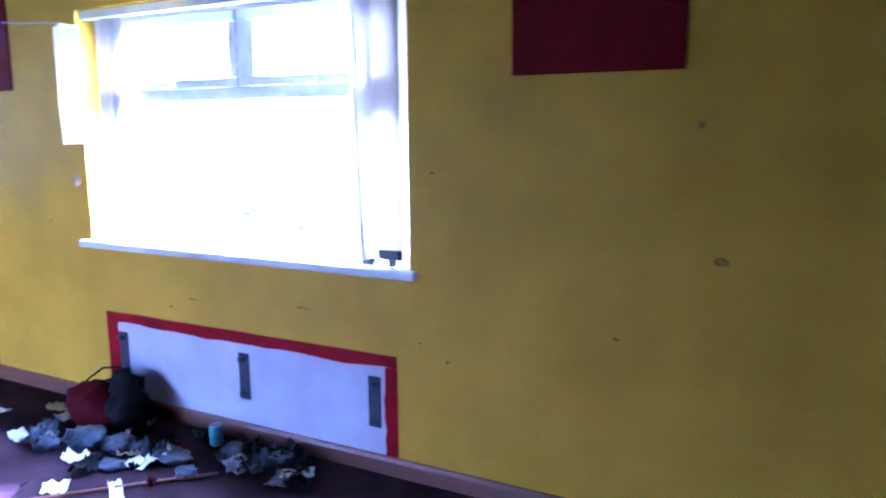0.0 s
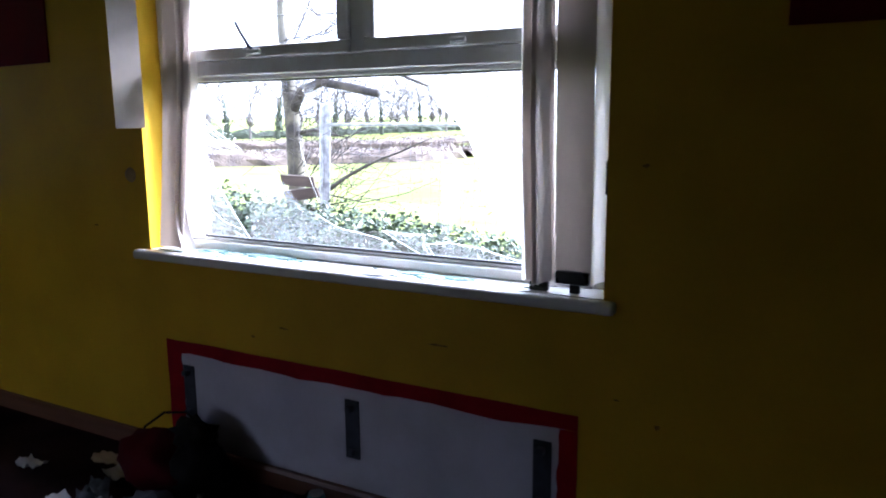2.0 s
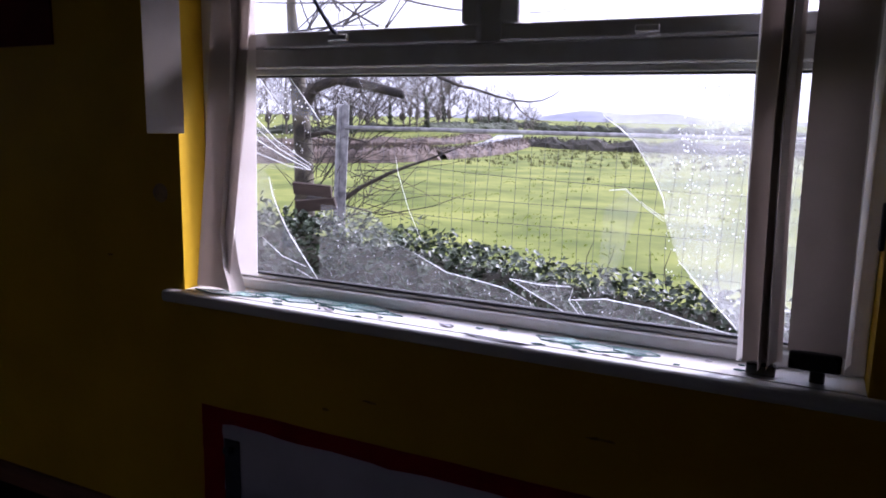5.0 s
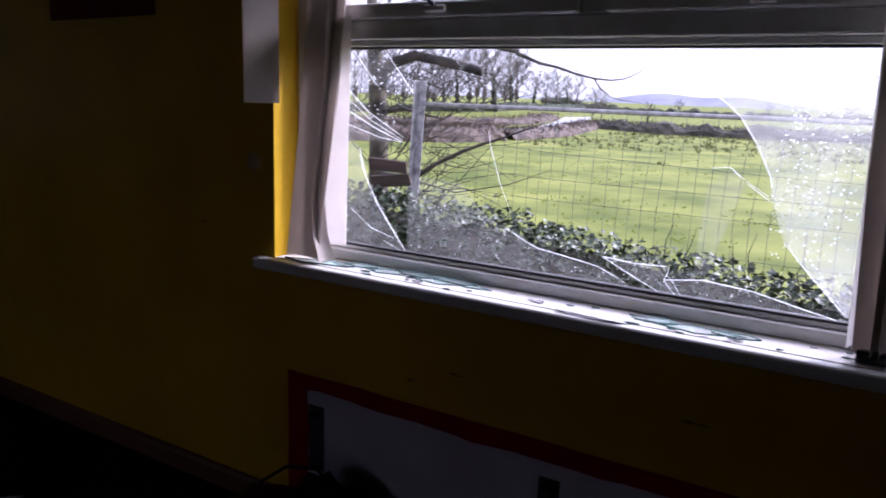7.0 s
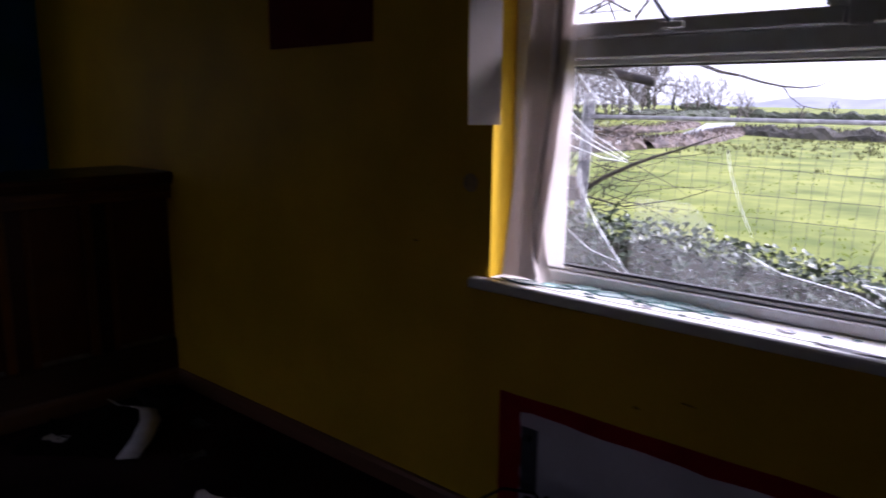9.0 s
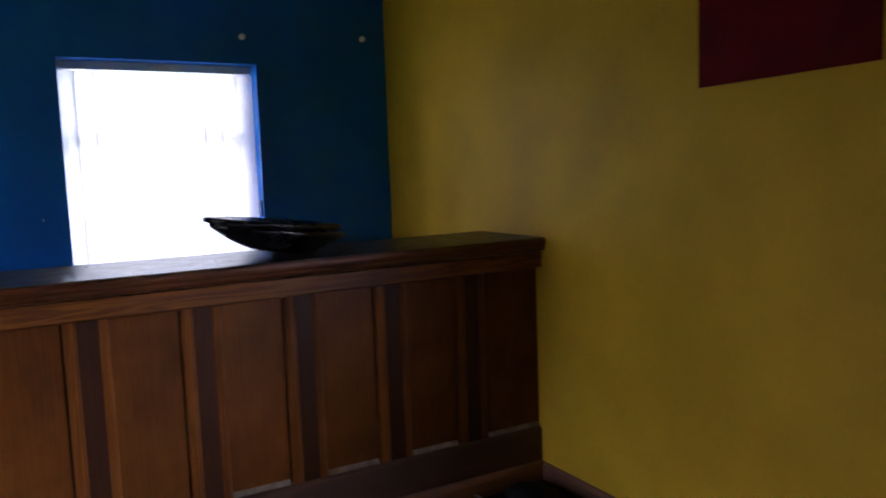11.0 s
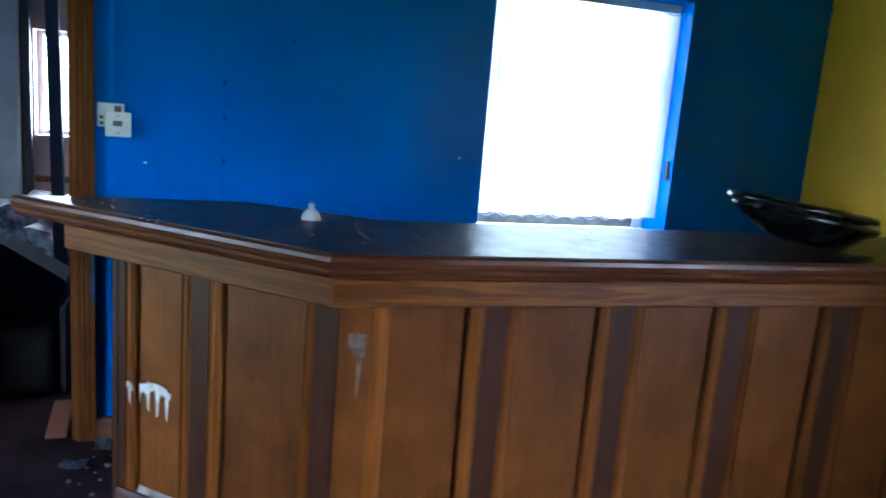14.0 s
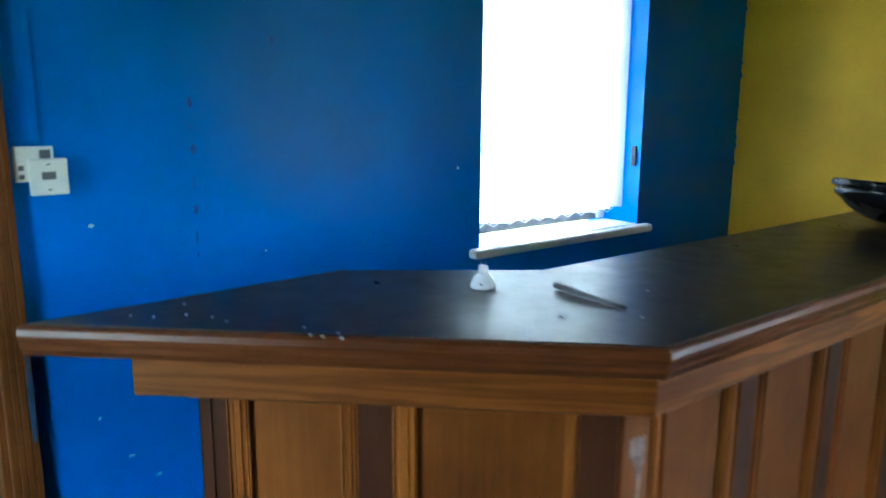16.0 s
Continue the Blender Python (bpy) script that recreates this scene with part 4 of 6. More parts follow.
def daub(a, d, s0, s1, z0, z1, n, name, label, lean=0.0, out=0.0105, paint=None):
    bm = bmesh.new()
    dd = Vector((d[0], d[1], 0)).normalized()
    nn = Vector((-dd.y, dd.x, 0))
    p = Vector((a[0], a[1], 0)) + nn * out
    upper, lower = [], []
    for k in range(n):
        s = s0 + (s1 - s0) * (k + 0.6 * g.random()) / n
        zt = z1 - lean * (2 * (s - s0) / (s1 - s0) - 1) ** 2 + g.uniform(-0.005, 0.005)
        drip = g.uniform(0.45, 1.0) if k % 7 in (2, 3) else g.uniform(0.16, 0.3)
        upper.append(p + dd * s + Vector((0, 0, zt)))
        lower.append(p + dd * (s + 0.001) + Vector((0, 0, zt - (z1 - z0) * drip)))
    a0, b0 = [bm.verts.new(v) for v in upper], [bm.verts.new(v) for v in lower]
    a1, b1 = [bm.verts.new(v + nn * 0.0008) for v in upper], [bm.verts.new(v + nn * 0.0008) for v in lower]
    for k in range(n - 1):
        for q in ((a1[k], a1[k + 1], b1[k + 1], b1[k]), (a0[k], b0[k], b0[k + 1], a0[k + 1]), (a0[k], a0[k + 1], a1[k + 1], a1[k]), (b0[k], b1[k], b1[k + 1], b0[k + 1])):
            bm.faces.new(q)
    return tagged(part(name, bm, paint or SMEAR), label, "paint daub")


daub(PFACE[1], tuple(D2), 0.548, 0.671, 0.475, 0.585, 24, "paint_smear", "white daub of dripping paint on the bar panelling", 0.02, out=-0.0072)
daub(PFACE[1], tuple(D2), 0.680, 0.711, 0.50, 0.575, 7, "paint_smear", "white daub of paint on the bar moulding", 0.01, out=0.0062)
daub(PFACE[0], tuple(D1), L1 - 0.066, L1 - 0.02, 0.66, 0.86, 9, "paint_scuff", "faint grey scuff on the bar corner post", 0.0, out=0.0045, paint=mat("worn_scuff", (0.15, 0.10, 0.075), 0.8, 0.4, 40, 0.1))



# ---------------------------------------------------------------- things on the bar
seat = thing("stool_seat_stack", -4.83, -1.08, 1.08, "two stacked black plastic seat shells tilted on the bar", "stool seat")
for k in range(2):
    m = Matrix.Translation((-4.835, -1.085 - 0.016 * k, 1.090 + 0.029 * k)) @ pose(0, 0, 0, -8.0 + 1.5 * k, 2, 6) @ Matrix.Diagonal((0.60, 0.97, 0.82, 1))
    prof = [(0, 0.0), (0.07, 0.0), (0.13, 0.012), (0.2, 0.042), (0.255, 0.078), (0.272, 0.088), (0.279, 0.098), (0.277, 0.108), (0.267, 0.113), (0.24, 0.106), (0.16, 0.07), (0.08, 0.055), (0, 0.052)]
    if k == 0:
        part("seat_shell", lathe(bmesh.new(), prof, m, 40), BLACKP, seat, smooth=True)
    else:
        prof2 = [(0, 0.06), (0.1, 0.06), (0.2, 0.082), (0.25, 0.096)] + [(r * 1.01, z + 0.012) for r, z in prof[5:9]] + [(0.2, 0.116), (0.1, 0.104), (0, 0.1)]
        part("seat_shell", lathe(bmesh.new(), prof2, m @ Matrix.Translation((0, 0, -0.012)), 40), BLACKP, seat, smooth=True)

bulb = thing("spotlight_bulb", -5.02, -2.573, 1.08, "small white halogen spotlight bulb standing on the bar", "light bulb")
BM = pose(-5.02, -2.573, 1.0805)
part("reflector", lathe(bmesh.new(), [(0, 0.0), (0.022, 0.0), (0.0255, 0.001), (0.0255, 0.005), (0.0235, 0.012), (0.019, 0.021), (0.0125, 0.028), (0.0095, 0.030)], BM, 28), PLASTIC, bulb, smooth=True)
part("base", boxed(-5.0285, -5.0115, -2.580, -2.566, 1.1105, 1.127, 0.003), PLASTIC, bulb)
for k in (-0.0035, 0.0035):
    part("pin", tube(bmesh.new(), [(-5.02 + k, -2.573 + k, 1.127), (-5.02 + k, -2.573 + k, 1.136)], 0.0008, 6), STEEL, bulb)
part("print_mark", boxed(-5.008, -4.9995, -2.594, -2.593, 1.092, 1.0945), GREYP, bulb)
bm = tube(bmesh.new(), [(-4.925, -2.462, 1.089), (-4.88, -2.468, 1.0885), (-4.83, -2.474, 1.087), (-4.745, -2.466, 1.084)], [0.008, 0.0075, 0.006, 0.003], 7)
tagged(part("plastic_strip", bm, GREYP), "thin grey plastic strip lying on the bar", "plastic strip")
rng = random.Random(21)
DOTS = ((-4.93, -2.96), (-4.95, -3.0), (-5.23, -3.2), (-5.2, -3.17), (-5.138, -3.09), (-5.18, -3.12), (-5.1, -3.08), (-4.69, -2.49), (-4.99, -2.99), (-4.78, -2.6), (-5.25, -3.1), (-4.8, -2.33))
for x, y in DOTS:
    tagged(part("plaster_crumb", lump(bmesh.new(), x, y, 1.0802, 0.004, 0.0035, 0.002, 0.3, int(x * 100), 1), SMEAR), "white crumb of plaster on the bar top", "crumb", "crumbs on the bar")

for x, y in ((-4.940, -2.984), (-4.916, -2.962)):
    tagged(part("paint_chip", lump(bmesh.new(), x, y, 1.0765, 0.006, 0.004, 0.002, 0.5, int(x * 1000), 1), SMEAR), "chipped pale spot on the bar nosing", "paint chip", "chips on the nosing")

# ---------------------------------------------------------------- things on the walls
sw = thing("wall_socket", BX, -3.17, 1.2, "white electrical socket plates hanging on the blue wall", "socket")
part("back_plate", boxed(BX + 0.001, BX + 0.012, -3.243, -3.152, 1.243, 1.331, 0.003), PLASTIC, sw)
part("knockout", boxed(BX + 0.0122, BX + 0.014, -3.185, -3.16, 1.30, 1.322, 0.0005), GREYP, sw)
part("knockout", boxed(BX + 0.0122, BX + 0.014, -3.235, -3.222, 1.272, 1.284, 0.0005), GREYP, sw)
part("knockout", boxed(BX + 0.0122, BX + 0.014, -3.235, -3.222, 1.25, 1.262, 0.0005), GREYP, sw)
pl = part("front_plate", boxed(BX + 0.0145, BX + 0.034, -3.214, -3.126, 1.209, 1.3, 0.004), PLASTIC, sw)
part("switch_slot", boxed(BX + 0.0342, BX + 0.0352, -3.187, -3.155, 1.249, 1.268, 0.0004), GREYP, pl)
for z in (1.222, 1.285):
    part("screw", boxed(BX + 0.0342, BX + 0.0348, -3.175, -3.166, z, z + 0.003, 0.0004), DARKM, pl)
tr = part("trunking", boxed(BX + 0.001, BX + 0.006, -3.2, -3.18, 1.333, TOPZ - 0.002, 0.002), BLUE)
tagged(tr, "blue painted cable trunking running up the wall", "trunking")


def chip(name, y, z, ry, rz, material, label, seed):
    q = random.Random(seed)
    pts = [(BX + 0.0008, y + ry * q.uniform(0.5, 1.1) * math.cos(k * 0.8), z + rz * q.uniform(0.5, 1.1) * math.sin(k * 0.8)) for k in range(8)]
    return tagged(part(name, prism(bmesh.new(), pts, (0.0015, 0, 0)), material), label, "paint chip", "chips on the blue wall")


WCHIP = mat("chipped_plaster", (0.6, 0.6, 0.6), 0.9, 0.15, 30, 0.2)
DCHIP = mat("dark_filler_mark", (0.006, 0.065, 0.27), 0.8, 0.4, 30, 0.3)
for k, (y, z, a, b) in enumerate(((-3.077, 1.117, 0.009, 0.006), (-2.584, 0.991, 0.005, 0.003), (-1.825, 1.207, 0.005, 0.007), (-3.098, 0.575, 0.006, 0.004), (-3.02, 0.44, 0.012, 0.003), (-2.95, 0.36, 0.01, 0.003))):
    chip("paint_chip", y, z, a, b, WCHIP, "small white chip in the blue paint", k)
for k, (y, z, a, b) in enumerate(((-2.794, 1.441, 0.008, 0.02), (-2.793, 1.37, 0.004, 0.008), (-2.791, 1.307, 0.011, 0.02), (-2.793, 1.137, 0.010, 0.016), (-2.795, 1.06, 0.004, 0.03), (-2.795, 1.004, 0.003, 0.012), (-2.54, 1.62, 0.006, 0.02), (-2.795, 1.22, 0.003, 0.03))):
    chip("filler_mark", y, z, a, b, DCHIP, "dark crumbled filler mark on the blue wall", 40 + k)
# ragged edge of blue paint at the corner
q = random.Random(5)
for k in range(16):
    z = 1.12 + k * 0.075 + q.uniform(-0.02, 0.02)
    w, h = q.uniform(0.003, 0.012), q.uniform(0.012, 0.035)
    bm = prism(bmesh.new(), [(BX, -0.0012, z), (BX + w, -0.0012, z + h * 0.4), (BX + w * 0.5, -0.0012, z + h), (BX, -0.0012, z + h * 1.2)], (0, -0.0008, 0))
    tagged(part("paint_overlap", bm, BLUE), "ragged blue paint overlapping the yellow corner", "paint chip", "ragged paint at the corner")


def notice(x0, x1, z0, z1, sag):
    ob = thing("wall_panel", (x0 + x1) / 2, -0.006, z0, "plain dark red square panel on the yellow wall", "panel", "red wall panels")
    bm = prism(bmesh.new(), [(x0, -0.001, z0 - sag), (x1, -0.001, z0 + sag), (x1 + 0.004, -0.001, z1), (x0 - 0.004, -0.001, z1)], (0, -0.008, 0))
    part("board", bm, RED, ob)
    return ob


notice(-3.741, -3.159, 1.62, 2.2, 0.004)
notice(-0.335, 0.243, 1.592, 2.17, 0.0)

for y, z in ((-0.833, 2.108), (-0.146, 2.134)):
    tagged(part("coat_hook", lathe(bmesh.new(), [(0, 0.03), (0.012, 0.028), (0.016, 0.018), (0.01, 0.008), (0.014, 0.0)], pose(BX, y, z, 0, 90, 0), 16), PLASTIC, smooth=True), "small pale coat hook high on the blue wall", "hook", "hooks on the blue wall")
# bare patch where a radiator hung, with its red painted border
patch = thing("radiator_patch", -1.7, -0.002, 0.08, "bare white wall patch with wobbly red painted border", "wall patch")
X0, X1, ZT = -2.57, -0.83, 0.51
outer, inner_e = [], []
N = 28
for k in range(N + 1):
    x = X0 + (X1 - X0) * k / N
    outer.append((x, ZT + 0.004 * noise.noise(Vector((x * 5, 0, 0)))))
    inner_e.append((x, ZT - 0.055 + 0.014 * noise.noise(Vector((x * 4, 3, 0))) + 0.006 * noise.noise(Vector((x * 15, 7, 0)))))
part("bare_plaster", boxed(X0 + 0.06, X1 - 0.04, -0.0022, -0.0006, 0.079, ZT - 0.03), PLASTER, patch, "bare white plaster")
bm = bmesh.new()
fr = [bm.verts.new((x, -0.0042, z)) for x, z in outer]
bk = [bm.verts.new((x, -0.0042, z)) for x, z in inner_e]
for k in range(N):
    if (fr[k].co - fr[k + 1].co).length > 1e-6:
        bm.faces.new([fr[k], fr[k + 1], bk[k + 1], bk[k]] if (bk[k].co - bk[k + 1].co).length > 1e-4 else [fr[k], fr[k + 1], bk[k]])
for xo, xi in ((X0, X0 + 0.085), (X1, X1 - 0.06)):
    M = 14
    a = [bm.verts.new((xo + 0.003 * noise.noise(Vector((xo, 0, j))), -0.0042, ZT - 0.05 - (ZT - 0.129) * j / M)) for j in range(M + 1)]
    b = [bm.verts.new((xi + 0.012 * noise.noise(Vector((xo * 3, 1, j * 0.6))), -0.0042, ZT - 0.05 - (ZT - 0.129) * j / M)) for j in range(M + 1)]
    for j in range(M):
        bm.faces.new((a[j], a[j + 1], b[j + 1], b[j]))
r = bmesh.ops.extrude_face_region(bm, geom=bm.faces[:])
for v in r["geom"]:
    if isinstance(v, bmesh.types.BMVert):
        v.co.y += 0.0016
part("painted_border", bm, BORDER, patch, "bright red paint border")
for x in (-2.45, -1.65, -0.94):
    br = thing("radiator_bracket", x, -0.01, 0.19, "dark metal radiator bracket screwed to the wall", "bracket", "radiator brackets")
    part("plate", boxed(x - 0.03, x + 0.03, -0.008, -0.0028, 0.195, 0.412, 0.002), DARKM, br)
    part("hook", boxed(x - 0.012, x + 0.012, -0.035, -0.0082, 0.375, 0.395, 0.003), DARKM, br)
    part("hook", boxed(x - 0.012, x + 0.012, -0.03, -0.0082, 0.215, 0.232, 0.003), DARKM, br)
rs = part("rosette", lathe(bmesh.new(), [(0, 0.012), (0.012, 0.012), (0.026, 0.006), (0.03, 0.0)], pose(-2.712, -0.001, 1.167, 90), 20), FITTING, smooth=True)
tagged(rs, "small round off-white fitting on the yellow wall", "wall fitting")
SCUFF = mat("brown_scuff", (0.26, 0.155, 0.02), 0.8, 0.4, 40, 0.1, spec=0.05)
for k, (x, z, a, b) in enumerate(((0.378, 0.994, 0.028, 0.022), (0.30, 1.42, 0.018, 0.016), (-0.72, 0.58, 0.012, 0.004), (-1.3, 0.66, 0.05, 0.006), (-1.95, 0.63, 0.03, 0.005), (-0.66, 1.25, 0.012, 0.008), (-2.1, 0.58, 0.015, 0.006), (0.05, 0.70, 0.02, 0.01), (-0.6, 0.52, 0.012, 0.012), (-2.95, 0.95, 0.02, 0.006))):
    g2 = random.Random(k)
    pts = [(x + a * g2.uniform(0.5, 1) * math.cos(j * 0.7), -0.0006, z + b * g2.uniform(0.4, 1) * math.sin(j * 0.7)) for j in range(9)]
    tagged(part("scuff_mark", prism(bmesh.new(), pts, (0, -0.0008, 0)), SCUFF), "small dark scuff mark on the yellow wall", "scuff", "scuffs on the yellow wall")


q = random.Random(14)
edge = [(z, q.uniform(0.003, 0.008)) for z in (0.56, 0.60, 0.65, 0.70, 0.76, 0.81, 0.86)]
pts = [(BX + 0.0212, -3.262 - w, z) for z, w in edge] + [(BX + 0.0212, -3.262 + w, z) for z, w in reversed(edge)]
tagged(part("paint_smear", prism(bmesh.new(), pts, (0.0015, 0, 0)), mat("thin_blue_smear", (0.02, 0.05, 0.12), 0.6, 0.4, 40, 0.1)), "faint blue paint smear on the pine architrave", "paint daub")

# ---------------------------------------------------------------- litter on the floor
def sheet(x, y, sx, sy, turn, material, name, label, category, seed, curl=0.02, group="litter on the floor", z0=0.001):
    bm = bmesh.new()
    n = 7
    c, s = math.cos(radians(turn)), math.sin(radians(turn))
    layers = []
    for side in (0, 0.0012):
        gr = []
        for i in range(n + 1):
            row = []
            for j in range(n + 1):
                u, v = (i / n - 0.5) * sx, (j / n - 0.5) * sy
                e = 1 + 0.12 * noise.noise(Vector((u * 20 + seed, v * 20, seed)))
                h = curl * abs(noise.noise(Vector((u / sx * 2.3 + seed * 3, v / sy * 2.3, seed)))) * 1.6 + curl * 0.5 * (u / sx * 2) ** 4
                row.append(bm.verts.new((x + (c * u - s * v) * e, y + (s * u + c * v) * e, z0 + h + side)))
            gr.append(row)
        layers.append(gr)
        for i in range(n):
            for j in range(n):
                bm.faces.new((gr[i][j], gr[i + 1][j], gr[i + 1][j + 1], gr[i][j + 1]))
    return tagged(part(name, bm, material, smooth=True), label, category, group)


LIT = ((-2.44, -0.84, 0.16, 0.09, 10), (-1.98, -0.74, 0.10, 0.08, 40), (-2.60, -0.49, 0.15, 0.07, -15), (-1.71, -0.67, 0.22, 0.05, -35), (-2.76, -0.16, 0.14, 0.09, 20), (-2.62, -0.22, 0.12, 0.14, 70), (-2.16, -0.52, 0.1, 0.07, 15), (-3.0, -0.35, 0.12, 0.07, 0), (-2.0, -0.36, 0.12, 0.08, 50), (-1.86, -0.42, 0.1, 0.1, 12), (-1.46, -0.25, 0.16, 0.1, -20), (-1.2, -0.2, 0.14, 0.09, 35), (-2.95, -0.75, 0.12, 0.08, 65), (-3.4, -0.55, 0.18, 0.12, 24), (-3.7, -1.05, 0.2, 0.14, -30), (-3.2, -1.3, 0.12, 0.1, 0))
for k, (x, y, a, b, t) in enumerate(LIT):
    sheet(x, y, a, b, t, PAPER if k % 4 else CARD, "paper_scrap", "crumpled white paper scrap on the dirty floor", "paper", k + 1, 0.03)
# added sheet in place of the pool of light on the carpet
sheet(-2.2, -1.0, 0.42, 0.3, 25, LITFLOOR, "cloth", "pinkish sheet standing in for a lit carpet patch", "cloth", 31, 0.05)
for k, (x, y, a, b, c) in enumerate(((-2.25, -0.40, 0.10, 0.07, 0.05), (-2.08, -0.36, 0.09, 0.06, 0.035), (-1.78, -0.33, 0.10, 0.05, 0.03), (-1.58, -0.16, 0.06, 0.05, 0.03), (-1.33, -0.14, 0.09, 0.05, 0.028), (-2.4, -0.5, 0.07, 0.05, 0.03), (-1.95, -0.5, 0.06, 0.04, 0.022), (-1.62, -0.4, 0.05, 0.035, 0.02))):
    tagged(part("plastic_bag", lump(bmesh.new(), x, y, 0.001, a, b, c, 0.5, k + 3, 3, 2.6), PLBAG, smooth=True), "crumpled grey plastic bag lying on the floor", "plastic bag", "litter on the floor")
clutter = random.Random(77)
for k in range(46):
    x = clutter.uniform(-2.6, -1.1)
    y = -0.08 - clutter.random() ** 1.5 * (0.5 if x < -1.6 else 0.22)
    m, what = ((PLBAG, "torn grey plastic scrap among the floor litter"), (BLACKF, "black cloth scrap among the floor litter"), (PAPER, "small white paper bit among the floor litter"), (REDF, "dark red cloth scrap among the floor litter"))[(0, 1, 1, 0, 2, 3)[k % 6]]
    s = clutter.uniform(0.03, 0.11) if m is not PAPER else clutter.uniform(0.02, 0.06)
    sheet(x, y, s * 1.4, s, clutter.uniform(0, 180), m, "litter_scrap", what, "litter", 200 + k, clutter.uniform(0.03, 0.07))
tin = thing("drink_can", -1.73, -0.11, 0, "small teal drinks can against the skirting", "can")
part("body", lathe(bmesh.new(), [(0, 0.001), (0.024, 0.001), (0.031, 0.009), (0.031, 0.085), (0.026, 0.094)], pose(-1.73, -0.12, 0), 20), TEAL, tin, smooth=True)
part("rim", lathe(bmesh.new(), [(0.026, 0.0945), (0.027, 0.098), (0.024, 0.098), (0.023, 0.0925), (0, 0.0925)], pose(-1.73, -0.12, 0), 20), STEEL, tin)
bag = thing("handbag", -2.36, -0.17, 0, "dark red and black bag slumped against the wall", "bag")
part("pouch", lump(bmesh.new(), -2.43, -0.20, 0.001, 0.17, 0.12, 0.115, 0.35, 2, 3, 2.4), REDF, bag, smooth=True)
part("pouch", lump(bmesh.new(), -2.25, -0.16, 0.001, 0.11, 0.10, 0.12, 0.4, 6, 3, 2.6), BLACKF, bag, smooth=True)
part("flap", lump(bmesh.new(), -2.30, -0.13, 0.12, 0.10, 0.06, 0.08, 0.4, 9, 3, 2.5), BLACKF, bag, smooth=True)
part("strap", tube(bmesh.new(), [(-2.55, -0.19, 0.12), (-2.53, -0.17, 0.2), (-2.45, -0.14, 0.262), (-2.35, -0.12, 0.275), (-2.3, -0.11, 0.23)], 0.005, 7), BLACKF, bag)
tagged(part("wooden_rod", tube(bmesh.new(), [(-2.1, -0.96, 0.009), (-1.78, -0.62, 0.009), (-1.5, -0.34, 0.009)], 0.008, 7), WSKIRT), "thin brown wooden rod lying on the floor", "rod")
strip = bmesh.new()
rows = []
for x, y, z, w in ((-4.57, -0.385, 0.03, 0.008), (-4.46, -0.385, 0.03, 0.012), (-4.36, -0.355, 0.045, 0.017), (-4.28, -0.34, 0.05, 0.036), (-4.20, -0.37, 0.032, 0.044), (-4.08, -0.47, 0.022, 0.044), (-3.95, -0.60, 0.018, 0.043)):
    u, v = 0.64 * w, 0.77 * w
    rows.append([strip.verts.new((x - u, y - v, z)), strip.verts.new((x + u, y + v, z)), strip.verts.new((x + u, y + v, z + 0.002)), strip.verts.new((x - u, y - v, z + 0.002))])
for a, b in zip(rows, rows[1:]):
    for j in range(4):
        strip.faces.new((a[j], a[(j + 1) % 4], b[(j + 1) % 4], b[j]))
strip.faces.new(rows[0]), strip.faces.new(rows[-1])
tagged(part("paper_strip", strip, PAPER, smooth=True), "curled white paper strip on the floor by the bar", "paper")
sheet(-4.27, -0.60, 0.52, 0.34, 40, BLACKF, "bin_bag", "flattened black bin bag lying on the floor", "plastic bag", 55, 0.012)
tagged(part("rag", lump(bmesh.new(), -4.42, -0.20, 0.001, 0.13, 0.09, 0.04, 0.4, 12, 3, 2.4), BLACKF, smooth=True), "black rag lying where bar meets the wall", "rag")
for k, (x, y) in enumerate(((-4.05, -0.22), (-4.36, -0.7), (-3.8, -0.4), (-4.3, -1.3), (-5.86, -3.13), (-5.94, -3.22), (-5.99, -3.08), (-5.8, -3.3), (-5.6, -3.6))):
    sheet(x, y, 0.09, 0.06, 37 * k, PAPER if k % 2 and k < 4 else PLBAG, "paper_scrap", "dirty paper scrap trodden into the floor", "paper", 60 + k, 0.02)

tagged(part("floor_plank", face_box(bmesh.new(), (-6.40, -3.47), (1, 0.08), 0.0, 0.36, 0.0, 0.075, 0.001, 0.019, 0.003), WSKIRT), "dull bare plank lying across the threshold", "plank")
q = random.Random(19)
for k in range(26):
    x, y, r = q.uniform(-5.98, -5.55), q.uniform(-3.3, -2.9), q.uniform(0.006, 0.02)
    tagged(part("plaster_lump", lump(bmesh.new(), x, y, 0.0005, r, r * 0.8, r * 0.45, 0.4, k, 1), GREYP), "small grey lump of fallen plaster on the floor", "plaster", "fallen plaster by the doorway")

# ---------------------------------------------------------------- the next room
w3 = thing("window_3", -9.1, -3.8, 0.99, "plain window of the next room", "window", kind="structure")
for y0, y1, z0, z1 in ((W2[0] + 0.002, W2[0] + 0.04, W2[2] + 0.002, W2[3] - 0.002), (W2[1] - 0.04, W2[1] - 0.002, W2[2] + 0.002, W2[3] - 0.002), (W2[0] + 0.042, W2[1] - 0.042, W2[2] + 0.002, W2[2] + 0.04), (W2[0] + 0.042, W2[1] - 0.042, W2[3] - 0.04, W2[3] - 0.002)):
    part("window_frame", boxed(-9.17, -9.12, y0, y1, z0, z1, 0.004), UPVC, w3)
part("pane", boxed(-9.147, -9.143, W2[0] + 0.041, W2[1] - 0.041, W2[2] + 0.041, W2[3] - 0.041), PANE, w3).visible_shadow = False
tagged(part("curtain", boxed(-8.96, -8.9, -4.5, -4.125, 0.02, 2.2, 0.02), GREYW), "grey-green cloth hanging beside the far window", "curtain")
